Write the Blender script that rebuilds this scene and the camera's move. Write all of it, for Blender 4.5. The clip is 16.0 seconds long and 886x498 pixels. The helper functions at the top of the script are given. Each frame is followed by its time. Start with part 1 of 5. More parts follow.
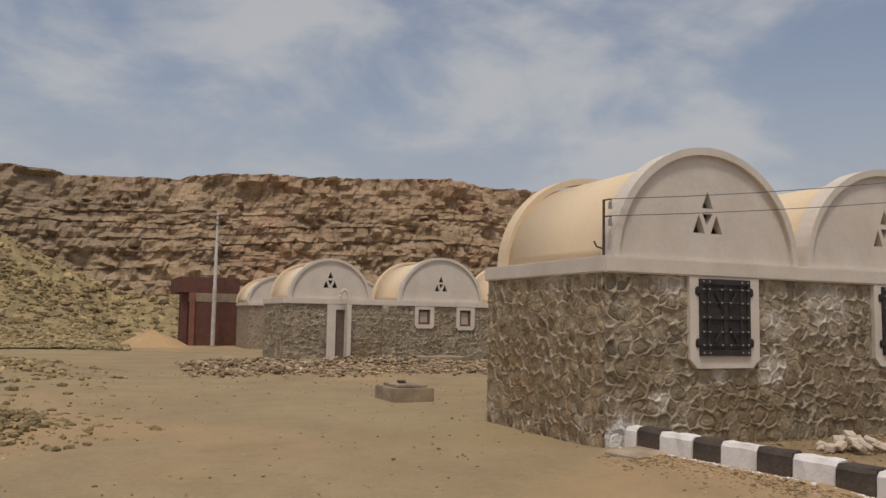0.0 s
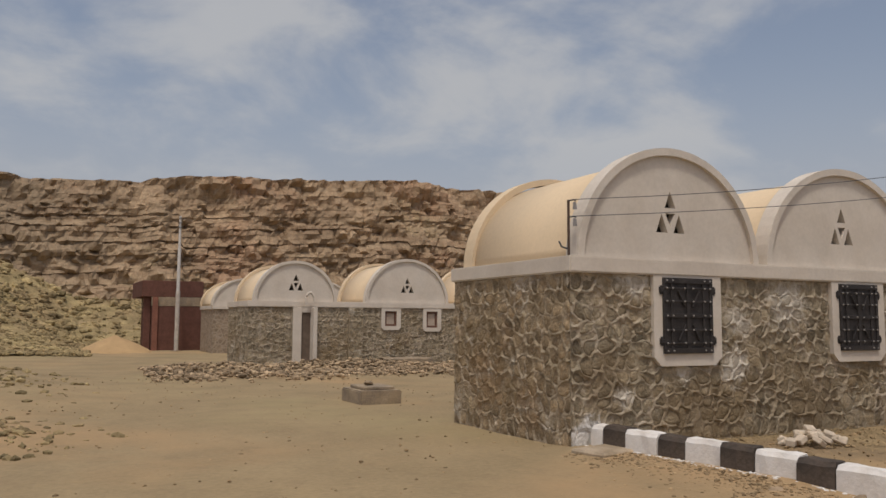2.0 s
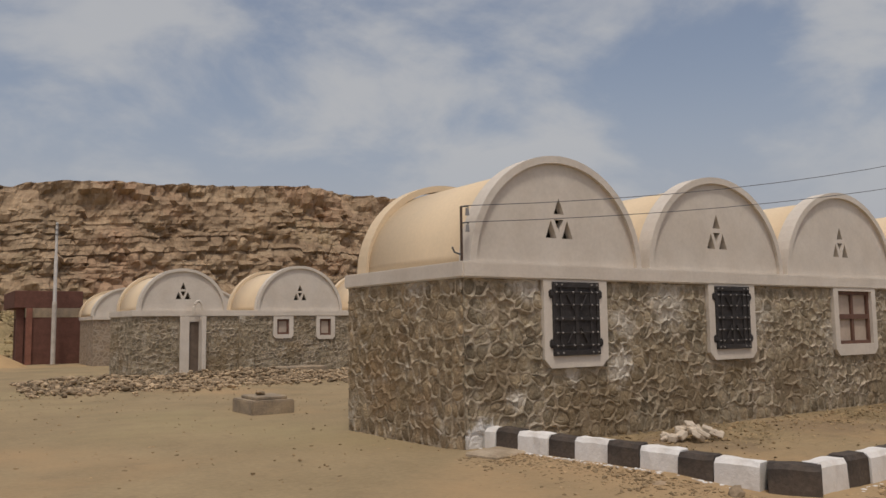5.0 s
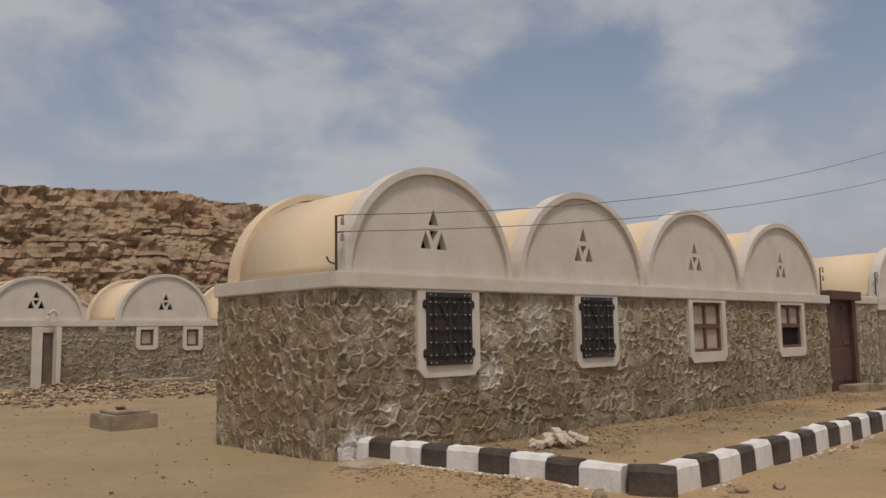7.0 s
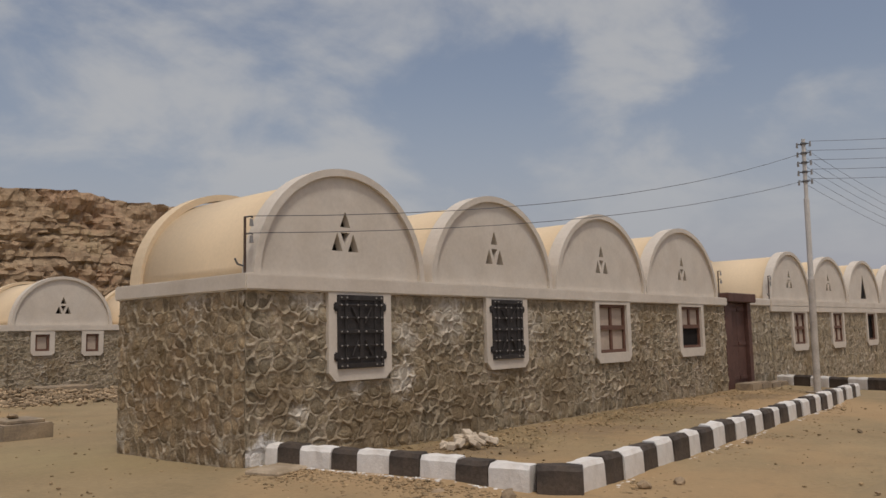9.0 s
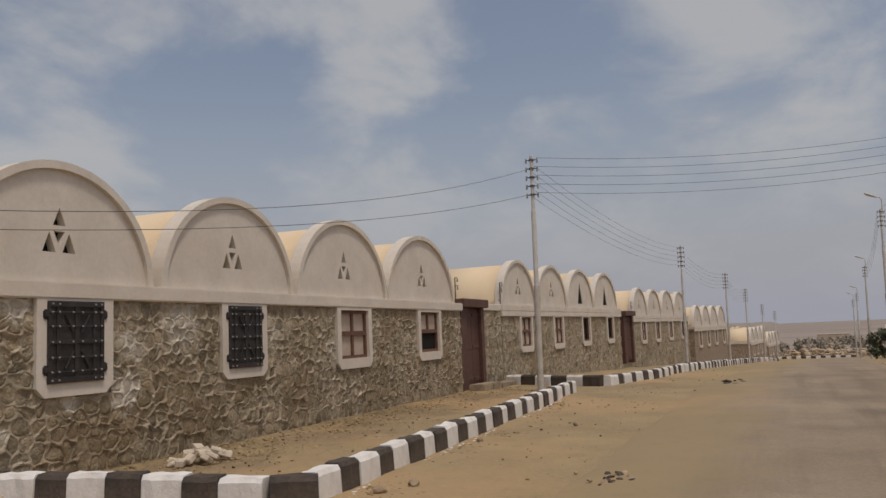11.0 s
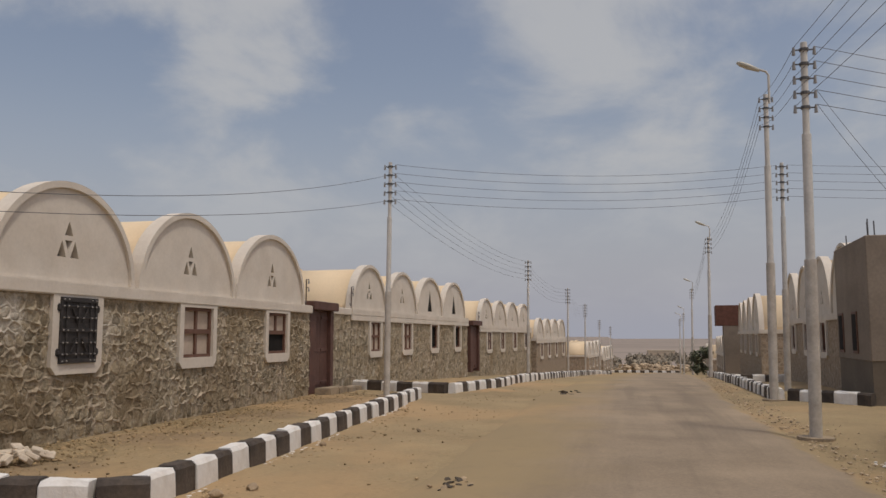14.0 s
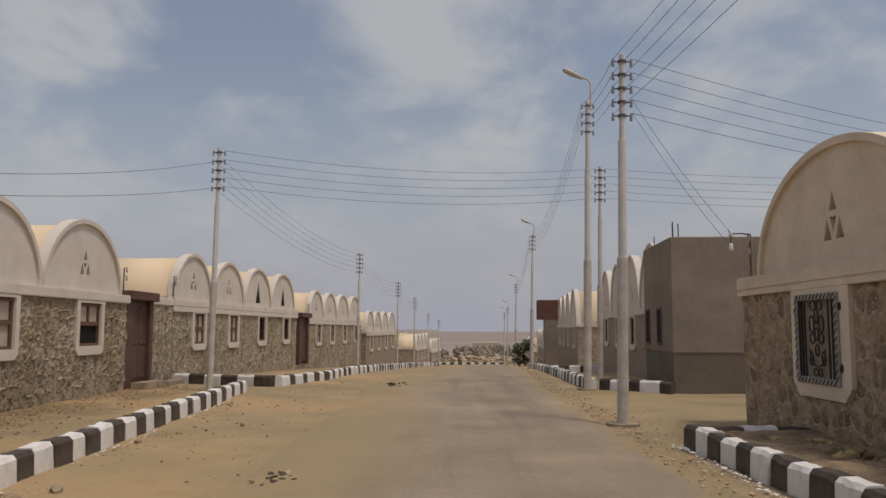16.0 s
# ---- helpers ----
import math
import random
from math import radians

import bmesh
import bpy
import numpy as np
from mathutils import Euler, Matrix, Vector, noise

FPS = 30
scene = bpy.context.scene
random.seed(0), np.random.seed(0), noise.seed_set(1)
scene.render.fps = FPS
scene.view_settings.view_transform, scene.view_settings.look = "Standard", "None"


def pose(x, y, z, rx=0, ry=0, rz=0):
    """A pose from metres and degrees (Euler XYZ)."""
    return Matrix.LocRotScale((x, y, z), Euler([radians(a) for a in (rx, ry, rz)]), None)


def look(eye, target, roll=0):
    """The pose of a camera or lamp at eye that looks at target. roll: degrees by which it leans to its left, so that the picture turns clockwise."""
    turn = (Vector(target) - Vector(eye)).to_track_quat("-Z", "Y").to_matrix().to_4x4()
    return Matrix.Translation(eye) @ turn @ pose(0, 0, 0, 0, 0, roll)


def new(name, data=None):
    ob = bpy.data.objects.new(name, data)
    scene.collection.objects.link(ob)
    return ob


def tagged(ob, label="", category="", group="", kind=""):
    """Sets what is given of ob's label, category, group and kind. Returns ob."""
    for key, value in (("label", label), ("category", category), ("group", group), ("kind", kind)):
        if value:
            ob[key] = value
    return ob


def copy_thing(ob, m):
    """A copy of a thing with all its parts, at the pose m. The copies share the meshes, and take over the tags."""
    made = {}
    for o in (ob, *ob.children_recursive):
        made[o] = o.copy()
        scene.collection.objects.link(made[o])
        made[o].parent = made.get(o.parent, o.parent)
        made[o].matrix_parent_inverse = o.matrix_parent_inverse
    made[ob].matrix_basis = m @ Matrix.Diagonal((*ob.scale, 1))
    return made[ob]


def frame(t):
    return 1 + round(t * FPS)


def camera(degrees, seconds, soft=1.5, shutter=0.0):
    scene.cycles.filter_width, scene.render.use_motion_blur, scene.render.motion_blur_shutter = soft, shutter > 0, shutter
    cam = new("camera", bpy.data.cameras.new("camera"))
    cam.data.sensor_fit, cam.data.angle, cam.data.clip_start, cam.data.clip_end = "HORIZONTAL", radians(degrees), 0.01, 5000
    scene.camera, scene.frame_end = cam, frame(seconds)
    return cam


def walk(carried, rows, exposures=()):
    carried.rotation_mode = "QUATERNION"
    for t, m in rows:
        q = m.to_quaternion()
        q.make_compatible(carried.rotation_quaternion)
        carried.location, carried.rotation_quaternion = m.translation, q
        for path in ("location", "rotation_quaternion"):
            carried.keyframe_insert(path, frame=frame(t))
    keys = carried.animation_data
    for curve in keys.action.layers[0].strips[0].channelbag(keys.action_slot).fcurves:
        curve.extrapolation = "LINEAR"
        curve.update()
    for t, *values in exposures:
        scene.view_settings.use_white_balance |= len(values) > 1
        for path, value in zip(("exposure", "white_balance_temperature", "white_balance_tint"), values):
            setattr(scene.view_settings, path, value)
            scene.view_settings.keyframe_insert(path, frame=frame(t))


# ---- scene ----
cam = camera(57.5, 16.0, soft=1.5)
PATH = [
    (0, (-6.475, -9.079, 1.736), (-5.66, -7.26, 1.908), 1.0),
    (0.5, (-6.476, -9.08, 1.737), (-5.642, -7.270, 1.909), 0.83),
    (1, (-6.476, -9.08, 1.737), (-5.610, -7.285, 1.905), 0.67),
    (1.5, (-6.475, -9.079, 1.736), (-5.599, -7.29, 1.91), 0.5),
    (2, (-6.476, -9.08, 1.737), (-5.585, -7.297, 1.913), 0.3),
    (2.5, (-6.476, -9.08, 1.737), (-5.565, -7.307, 1.915), 0.0),
    (3, (-6.479, -9.083, 1.738), (-5.525, -7.334, 1.917), -0.2),
    (5.5, (-6.481, -9.085, 1.737), (-5.31, -7.475, 1.93), -0.9),
    (6, (-6.481, -9.085, 1.737), (-5.248, -7.523, 1.934), -1.0),
    (6.5, (-6.481, -9.084, 1.738), (-5.191, -7.57, 1.944), -0.8),
    (7, (-6.483, -9.088, 1.737), (-5.126, -7.634, 1.947), -0.9),
    (7.5, (-6.486, -9.092, 1.737), (-5.076, -7.689, 1.949), -0.8),
    (8, (-6.487, -9.093, 1.737), (-5.037, -7.732, 1.949), -0.9),
    (10.5, (-6.297, -9.062, 1.708), (-4.57, -8.076, 1.926), -2.2),
    (11, (-6.219, -9.038, 1.7), (-4.386, -8.267, 1.912), -2.4),
    (11.5, (-6.251, -9.044, 1.707), (-4.374, -8.384, 1.916), -2.0),
    (12, (-6.281, -9.059, 1.707), (-4.374, -8.493, 1.918), -1.3),
    (12.5, (-6.284, -9.056, 1.711), (-4.368, -8.524, 1.924), -0.5),
    (13, (-6.275, -9.044, 1.708), (-4.351, -8.544, 1.922), -0.2),
    (13.5, (-6.267, -9.038, 1.707), (-4.336, -8.564, 1.924), -0.1),
    (14, (-6.255, -9.032, 1.704), (-4.313, -8.605, 1.92), -0.1),
    (14.5, (-6.238, -9.017, 1.7), (-4.282, -8.658, 1.914), 0.0),
    (15, (-6.19, -9.044, 1.704), (-4.216, -8.804, 1.911), -0.1),
    (15.5, (-6.258, -9.023, 1.7), (-4.269, -8.964, 1.902), -0.0),
    (16, (-6.248, -9.053, 1.698), (-4.258, -9.036, 1.896), 0.1),
]
walk(cam, [(t, look(eye, target, roll)) for t, eye, target, roll in PATH], exposures=[(0, 0.04), (3, 0.03), (6, 0.0), (8, -0.04), (10.5, -0.10), (12, -0.04), (16, 0.0)])

# ---- world and sun ----
SUN_EL, SUN_AZ = 68.0, 212.0   # height, and compass angle from +y clockwise
world = bpy.data.worlds.new("world")
scene.world = world
world.use_nodes = True


def build_sky():
    nt = world.node_tree
    nt.nodes.clear()
    N, L = nt.nodes.new, nt.links.new
    out, bg = N("ShaderNodeOutputWorld"), N("ShaderNodeBackground")
    sky = N("ShaderNodeTexSky")
    sky.sky_type, sky.sun_disc = "NISHITA", False
    sky.sun_elevation, sky.sun_rotation = radians(SUN_EL), radians(SUN_AZ)
    sky.air_density, sky.dust_density, sky.ozone_density = 1.2, 3.0, 1.5
    tc, sep = N("ShaderNodeTexCoord"), N("ShaderNodeSeparateXYZ")
    L(tc.outputs["Generated"], sep.inputs[0])

    def m(op, a, b=None, c=None):
        n = N("ShaderNodeMath")
        n.operation = op
        for k, v in enumerate((a, b, c)):
            if v is None:
                continue
            if isinstance(v, (int, float)):
                n.inputs[k].default_value = v
            else:
                L(v, n.inputs[k])
        return n.outputs[0]

    # a flat cloud layer: directions laid on a plane overhead
    zz = m("ADD", m("MAXIMUM", sep.outputs[2], 0.0), 0.36)
    comb = N("ShaderNodeCombineXYZ")
    L(m("DIVIDE", sep.outputs[0], zz), comb.inputs[0])
    L(m("DIVIDE", sep.outputs[1], zz), comb.inputs[1])
    comb.inputs[2].default_value = 5.1
    n1 = N("ShaderNodeTexNoise")
    n1.inputs["Scale"].default_value, n1.inputs["Detail"].default_value = 2.5, 10
    n1.inputs["Roughness"].default_value, n1.inputs["Distortion"].default_value = 0.56, 0.25
    L(comb.outputs[0], n1.inputs["Vector"])
    ramp = N("ShaderNodeMapRange")
    ramp.interpolation_type = "SMOOTHSTEP"
    for k, v in (("From Min", 0.40), ("From Max", 0.64), ("To Min", 0.06), ("To Max", 0.84)):
        ramp.inputs[k].default_value = v
    density = n1.outputs[0]
    for az, el, size, gain_ in CLOUD_MASSES:
        d = N("ShaderNodeVectorMath")
        d.operation = "DISTANCE"
        L(tc.outputs["Generated"], d.inputs[0])
        d.inputs[1].default_value = (math.sin(radians(az)) * math.cos(radians(el)), math.cos(radians(az)) * math.cos(radians(el)), math.sin(radians(el)))
        mass = N("ShaderNodeMapRange")
        mass.interpolation_type = "SMOOTHSTEP"
        for k, v in (("From Min", 0.0), ("From Max", size), ("To Min", gain_), ("To Max", 0.0)):
            mass.inputs[k].default_value = v
        L(d.outputs["Value"], mass.inputs["Value"])
        density = m("ADD", density, mass.outputs[0])
    L(density, ramp.inputs["Value"])
    # clouds thin out into haze low down
    fade = N("ShaderNodeMapRange")
    for k, v in (("From Min", 0.0), ("From Max", 0.22), ("To Min", 0.0), ("To Max", 1.0)):
        fade.inputs[k].default_value = v
    L(sep.outputs[2], fade.inputs["Value"])
    cover = m("MULTIPLY", ramp.outputs[0], fade.outputs[0])
    haze = N("ShaderNodeMapRange")
    haze.interpolation_type = "SMOOTHSTEP"
    for k, v in (("From Min", -0.02), ("From Max", 0.34), ("To Min", 0.9), ("To Max", 0.0)):
        haze.inputs[k].default_value = v
    L(sep.outputs[2], haze.inputs["Value"])
    gain = N("ShaderNodeMix")
    gain.data_type, gain.blend_type = "RGBA", "MULTIPLY"
    gain.inputs["Factor"].default_value = 1.0
    gain.inputs["B"].default_value = (SKY_GAIN * 1.16, SKY_GAIN * 1.0, SKY_GAIN * 0.93, 1)
    L(sky.outputs[0], gain.inputs["A"])
    mix1, mix2 = N("ShaderNodeMix"), N("ShaderNodeMix")
    for mx in (mix1, mix2):
        mx.data_type = "RGBA"
    L(haze.outputs[0], mix1.inputs["Factor"])
    L(gain.outputs["Result"], mix1.inputs["A"])
    mix1.inputs["B"].default_value = HAZE
    L(cover, mix2.inputs["Factor"])
    L(mix1.outputs["Result"], mix2.inputs["A"])
    mix2.inputs["B"].default_value = CLOUD
    L(mix2.outputs["Result"], bg.inputs["Color"])
    bg.inputs["Strength"].default_value = SKY_STRENGTH
    L(bg.outputs[0], out.inputs["Surface"])


SKY_STRENGTH, SKY_GAIN = 0.1, 1.0
# thicker and thinner stretches of cloud: compass angle, height, width, how much denser
CLOUD_MASSES = ((34, 18, 0.28, 0.09), (45, 20, 0.20, 0.07), (90, 21, 0.20, 0.07), (65, 15.5, 0.16, 0.06), (6, 15, 0.24, 0.03), (110, 22, 0.22, 0.03),
                (53, 15, 0.17, -0.12), (20, 17, 0.17, -0.09), (77, 18, 0.18, -0.11), (102, 13, 0.18, -0.08))
HAZE, CLOUD = (3.70, 3.78, 4.40, 1), (4.62, 4.64, 4.74, 1)
build_sky()
sun = new("sun", bpy.data.lights.new("sun", "SUN"))
sun.data.energy, sun.data.angle, sun.data.color = 1.65, radians(9), (1.0, 0.93, 0.82)
_az, _el = radians(SUN_AZ), radians(SUN_EL)
sun.matrix_world = look((0, 0, 60), (-math.sin(_az) * math.cos(_el), -math.cos(_az) * math.cos(_el), 60 - math.sin(_el)))

# ---- materials ----


def material(name, base, rough=0.85, spread=0.25, scale=3.0, fine=40.0, bump=0.25, metal=0.0, tint=None, tint_scale=0.8, tint_amount=0.5,
             random_amount=0.0, relief=0.01, extra=None):
    """Noise at two scales varies the base colour; fine noise gives the relief. tint: a second colour in large patches."""
    mat = bpy.data.materials.new(name)
    mat.use_nodes = True
    nt = mat.node_tree
    N, L = nt.nodes.new, nt.links.new
    b = nt.nodes["Principled BSDF"]
    b.inputs["Roughness"].default_value, b.inputs["Metallic"].default_value = rough, metal
    b.inputs["Specular IOR Level"].default_value = 0.25
    tc = N("ShaderNodeTexCoord")
    src = tc.outputs["Object"]

    def noise_tex(s, detail=6, r=0.6):
        n = N("ShaderNodeTexNoise")
        n.inputs["Scale"].default_value, n.inputs["Detail"].default_value, n.inputs["Roughness"].default_value = s, detail, r
        L(src, n.inputs["Vector"])
        return n.outputs[0]

    def rng(v, a, b_, lo, hi, smooth=False):
        n = N("ShaderNodeMapRange")
        if smooth:
            n.interpolation_type = "SMOOTHSTEP"
        for k, x in (("From Min", a), ("From Max", b_), ("To Min", lo), ("To Max", hi)):
            n.inputs[k].default_value = x
        L(v, n.inputs["Value"])
        return n.outputs[0]

    def mixc(f, a, c, blend="MIX"):
        n = N("ShaderNodeMix")
        n.data_type, n.blend_type = "RGBA", blend
        for key, v in (("Factor", f), ("A", a), ("B", c)):
            if isinstance(v, (int, float)):
                n.inputs[key].default_value = v
            elif isinstance(v, tuple):
                n.inputs[key].default_value = (*v[:3], 1)
            else:
                L(v, n.inputs[key])
        return n.outputs["Result"]

    big, small = noise_tex(scale), noise_tex(fine, 4)
    col = base
    if tint:
        col = mixc(rng(noise_tex(tint_scale, 8, 0.62), 0.5 - 0.16, 0.5 + 0.16, 0.0, tint_amount, True), base, tint)
    v = N("ShaderNodeMath")
    v.operation = "MULTIPLY"
    L(rng(big, 0.3, 0.7, 1 - spread, 1 + spread), v.inputs[0])
    L(rng(small, 0.3, 0.7, 1 - spread * 0.6, 1 + spread * 0.6), v.inputs[1])
    shade = v.outputs[0]
    if random_amount:
        info = N("ShaderNodeObjectInfo")
        geo = N("ShaderNodeNewGeometry")
        add = N("ShaderNodeMath")
        add.operation = "ADD"
        L(info.outputs["Random"], add.inputs[0])
        L(geo.outputs["Random Per Island"], add.inputs[1])
        fr = N("ShaderNodeMath")
        fr.operation = "FRACT"
        L(add.outputs[0], fr.inputs[0])
        v2 = N("ShaderNodeMath")
        v2.operation = "MULTIPLY"
        L(shade, v2.inputs[0])
        L(rng(fr.outputs[0], 0, 1, 1 - random_amount, 1 + random_amount), v2.inputs[1])
        shade = v2.outputs[0]
    rgb = N("ShaderNodeCombineColor")
    for k in range(3):
        L(shade, rgb.inputs[k])
    res = mixc(1.0, col, rgb.outputs[0], "MULTIPLY")
    if extra:
        res = extra(N, L, src, res, noise_tex, rng, mixc)
    L(res, b.inputs["Base Color"])
    if bump:
        bp = N("ShaderNodeBump")
        bp.inputs["Strength"].default_value, bp.inputs["Distance"].default_value = bump, relief
        mx = N("ShaderNodeMath")
        mx.operation = "ADD"
        L(small, mx.inputs[0])
        L(big, mx.inputs[1])
        L(mx.outputs[0], bp.inputs["Height"])
        L(bp.outputs[0], b.inputs["Normal"])
    return mat


def ragged_patch(N, L, src, res, noise_tex, rng, mixc, place, size, amount, colour, scale=4.5):
    """A patch of another colour with a torn outline about a place on the wall."""
    d = N("ShaderNodeVectorMath")
    d.operation = "DISTANCE"
    L(src, d.inputs[0])
    d.inputs[1].default_value = place
    add = N("ShaderNodeMath")
    add.operation = "MULTIPLY_ADD"
    L(noise_tex(scale, 8, 0.75), add.inputs[0])
    add.inputs[1].default_value = 2.4 * size
    L(d.outputs["Value"], add.inputs[2])
    return mixc(rng(add.outputs[0], 1.55 * size, 2.1 * size, amount, 0.0, True), res, colour)


def sand_and_far_haze(N, L, src, res, noise_tex, rng, mixc):
    """Patches on the sand; beyond the village a gravel plain greyed by painted haze."""
    sep = N("ShaderNodeSeparateXYZ")
    L(src, sep.inputs[0])
    res = mixc(rng(noise_tex(0.11, 6, 0.6), 0.50, 0.64, 0.0, 0.6, True), res, (0.43, 0.285, 0.15))
    res = mixc(rng(noise_tex(0.07, 5, 0.6), 0.36, 0.47, 0.55, 0.0, True), res, (0.33, 0.275, 0.145))
    res = mixc(rng(noise_tex(2.2, 8, 0.7), 0.52, 0.68, 0.0, 0.45, True), res, (0.25, 0.185, 0.11))
    # brown trodden earth along the foot of the first house, and orange sand spilt at the kerb's end
    for place, size, amount, colour in (((3.2, -1.2, 0), 1.3, 0.75, SOIL_RGB), ((6.5, -1.3, 0), 1.6, 0.8, SOIL_RGB), ((10.5, -1.2, 0), 1.7, 0.85, SOIL_RGB), ((14.5, -1.2, 0), 1.6, 0.85, SOIL_RGB),
                                        ((18.6, -5.2, 0), 0.9, 0.8, (0.44, 0.285, 0.145))):
        res = ragged_patch(N, L, src, res, noise_tex, rng, mixc, place, size, amount, colour, 1.2)
    # distance haze put into the colour: greyer with x past the village
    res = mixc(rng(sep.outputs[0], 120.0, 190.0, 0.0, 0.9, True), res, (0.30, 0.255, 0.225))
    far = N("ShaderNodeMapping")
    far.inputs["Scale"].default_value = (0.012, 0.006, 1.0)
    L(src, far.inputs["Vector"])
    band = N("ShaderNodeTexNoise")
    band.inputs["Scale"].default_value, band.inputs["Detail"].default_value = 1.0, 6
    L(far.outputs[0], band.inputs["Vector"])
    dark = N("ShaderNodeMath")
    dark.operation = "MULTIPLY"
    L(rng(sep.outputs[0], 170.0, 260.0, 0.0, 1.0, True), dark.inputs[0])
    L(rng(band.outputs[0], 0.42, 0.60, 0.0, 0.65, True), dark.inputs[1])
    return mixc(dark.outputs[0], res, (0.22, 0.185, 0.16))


SOIL_RGB = (0.245, 0.18, 0.11)


SAND = material("sand", (0.314, 0.238, 0.134), 0.95, 0.16, 0.6, 14, 0.5, tint=(0.28, 0.215, 0.125), tint_scale=0.16, tint_amount=0.75, relief=0.03, extra=sand_and_far_haze)


def sandy_edges(N, L, src, res, noise_tex, rng, mixc):
    """Blown sand lies over both edges of the asphalt, deepest on the house side."""
    sep = N("ShaderNodeSeparateXYZ")
    L(src, sep.inputs[0])

    def m(op, a, b):
        n = N("ShaderNodeMath")
        n.operation = op
        for k, v in enumerate((a, b)):
            if isinstance(v, (int, float)):
                n.inputs[k].default_value = v
            else:
                L(v, n.inputs[k])
        return n.outputs[0]

    bend = m("MULTIPLY", m("MAXIMUM", m("SUBTRACT", sep.outputs[0], 17.0), 0.0), 0.056)
    v = m("ADD", m("ADD", sep.outputs[1], bend), m("MULTIPLY", m("SUBTRACT", noise_tex(0.35, 6, 0.6), 0.5), 2.6))
    v = m("ADD", v, m("MULTIPLY", m("SUBTRACT", noise_tex(1.6, 8, 0.7), 0.5), 1.3))
    left = rng(v, -9.2, -7.2, 0.0, 1.0, True)
    edge = m("ADD", m("ADD", sep.outputs[1], bend), m("MULTIPLY", m("SUBTRACT", noise_tex(0.9, 7, 0.65), 0.5), 0.9))
    right = rng(edge, -11.75, -11.5, 1.0, 0.0, True)
    mp = N("ShaderNodeMapping")
    mp.inputs["Scale"].default_value = (0.06, 0.9, 1.0)
    L(src, mp.inputs["Vector"])
    n = N("ShaderNodeTexNoise")
    n.inputs["Scale"].default_value, n.inputs["Detail"].default_value, n.inputs["Roughness"].default_value = 1.0, 7, 0.62
    L(mp.outputs[0], n.inputs["Vector"])
    # worn wheel tracks along the street, and drifts of dust between them
    res = mixc(rng(n.outputs[0], 0.36, 0.50, 0.55, 0.0, True), res, (0.185, 0.148, 0.11))
    res = mixc(rng(n.outputs[0], 0.53, 0.66, 0.0, 0.6, True), res, (0.33, 0.26, 0.18))
    # the blown sand has the same patches as the ground beside the road
    sand = mixc(rng(noise_tex(0.16, 8, 0.62), 0.34, 0.66, 0.0, 0.75, True), SAND_RGB, (0.28, 0.215, 0.125))
    sand = mixc(rng(noise_tex(0.11, 6, 0.6), 0.50, 0.64, 0.0, 0.6, True), sand, (0.43, 0.285, 0.15))
    sand = mixc(rng(noise_tex(0.07, 5, 0.6), 0.36, 0.47, 0.55, 0.0, True), sand, (0.33, 0.275, 0.145))
    sand = mixc(rng(noise_tex(2.2, 8, 0.7), 0.52, 0.68, 0.0, 0.45, True), sand, (0.25, 0.185, 0.11))
    return mixc(m("MAXIMUM", left, right), res, sand)


SAND_RGB = (0.314, 0.238, 0.134)
ASPHALT = material("dusty_asphalt", (0.255, 0.203, 0.148), 0.9, 0.2, 0.5, 25, 0.35, tint=(0.32, 0.25, 0.175), tint_scale=0.3, tint_amount=0.7, extra=sandy_edges)
ASPHALT_DARK = material("broken_asphalt", (0.085, 0.07, 0.056), 0.95, 0.2, 4, 25, 0.3)


def lime_smears(gain):
    """Smears of lime and cement left on the stones, and brown dust."""
    def extra(N, L, src, res, noise_tex, rng, mixc):
        res = mixc(rng(noise_tex(0.55, 7, 0.7), 0.50, 0.64, 0.0, 0.6, True), res, (0.230, 0.168, 0.093))
        return mixc(rng(noise_tex(1.5, 9, 0.72), 0.55, 0.66, 0.0, gain, True), res, (0.50, 0.445, 0.36))
    return extra


LIME_PATCHES = (((0.9, 0, 0.67), 0.24, 1.0), ((3.0, 0, 1.05), 0.42, 1.0), ((3.1, 0, 1.75), 0.36, 0.8), ((4.2, 0, 2.05), 0.6, 0.8), ((1.1, 0, 2.38), 0.42, 0.9),
                ((2.0, 0, 1.0), 0.22, 0.8), ((6.6, 0, 1.9), 0.5, 0.6), ((9.0, 0, 1.5), 0.5, 0.5))
DUST_PATCHES = (((0.55, 0, 0.9), 0.6, 0.6), ((2.2, 0, 0.45), 0.8, 0.65), ((4.6, 0, 0.5), 0.9, 0.65), ((7.5, 0, 0.6), 0.9, 0.6), ((11.0, 0, 0.6), 1.1, 0.5))


def paint_splash(gain):
    """The same, with old lime-wash in ragged patches and white kerb paint on the wall where the kerb meets it."""
    def extra(N, L, src, res, noise_tex, rng, mixc):
        res = lime_smears(0.45 * gain)(N, L, src, res, noise_tex, rng, mixc)
        for place, size, amount in DUST_PATCHES:
            res = ragged_patch(N, L, src, res, noise_tex, rng, mixc, place, size, amount, (0.212, 0.158, 0.094), 3.0)
        for place, size, amount in LIME_PATCHES:
            res = ragged_patch(N, L, src, res, noise_tex, rng, mixc, place, size, amount * gain, (0.60, 0.55, 0.47))
        d = N("ShaderNodeVectorMath")
        d.operation = "DISTANCE"
        L(src, d.inputs[0])
        d.inputs[1].default_value = (0.30, -0.02, 0.12)
        add = N("ShaderNodeMath")
        add.operation = "MULTIPLY_ADD"
        L(noise_tex(7, 6, 0.7), add.inputs[0])
        add.inputs[1].default_value = 0.5
        L(d.outputs["Value"], add.inputs[2])
        return mixc(rng(add.outputs[0], 0.50, 0.62, 0.9, 0.0, True), res, (0.72, 0.70, 0.67))
    return extra


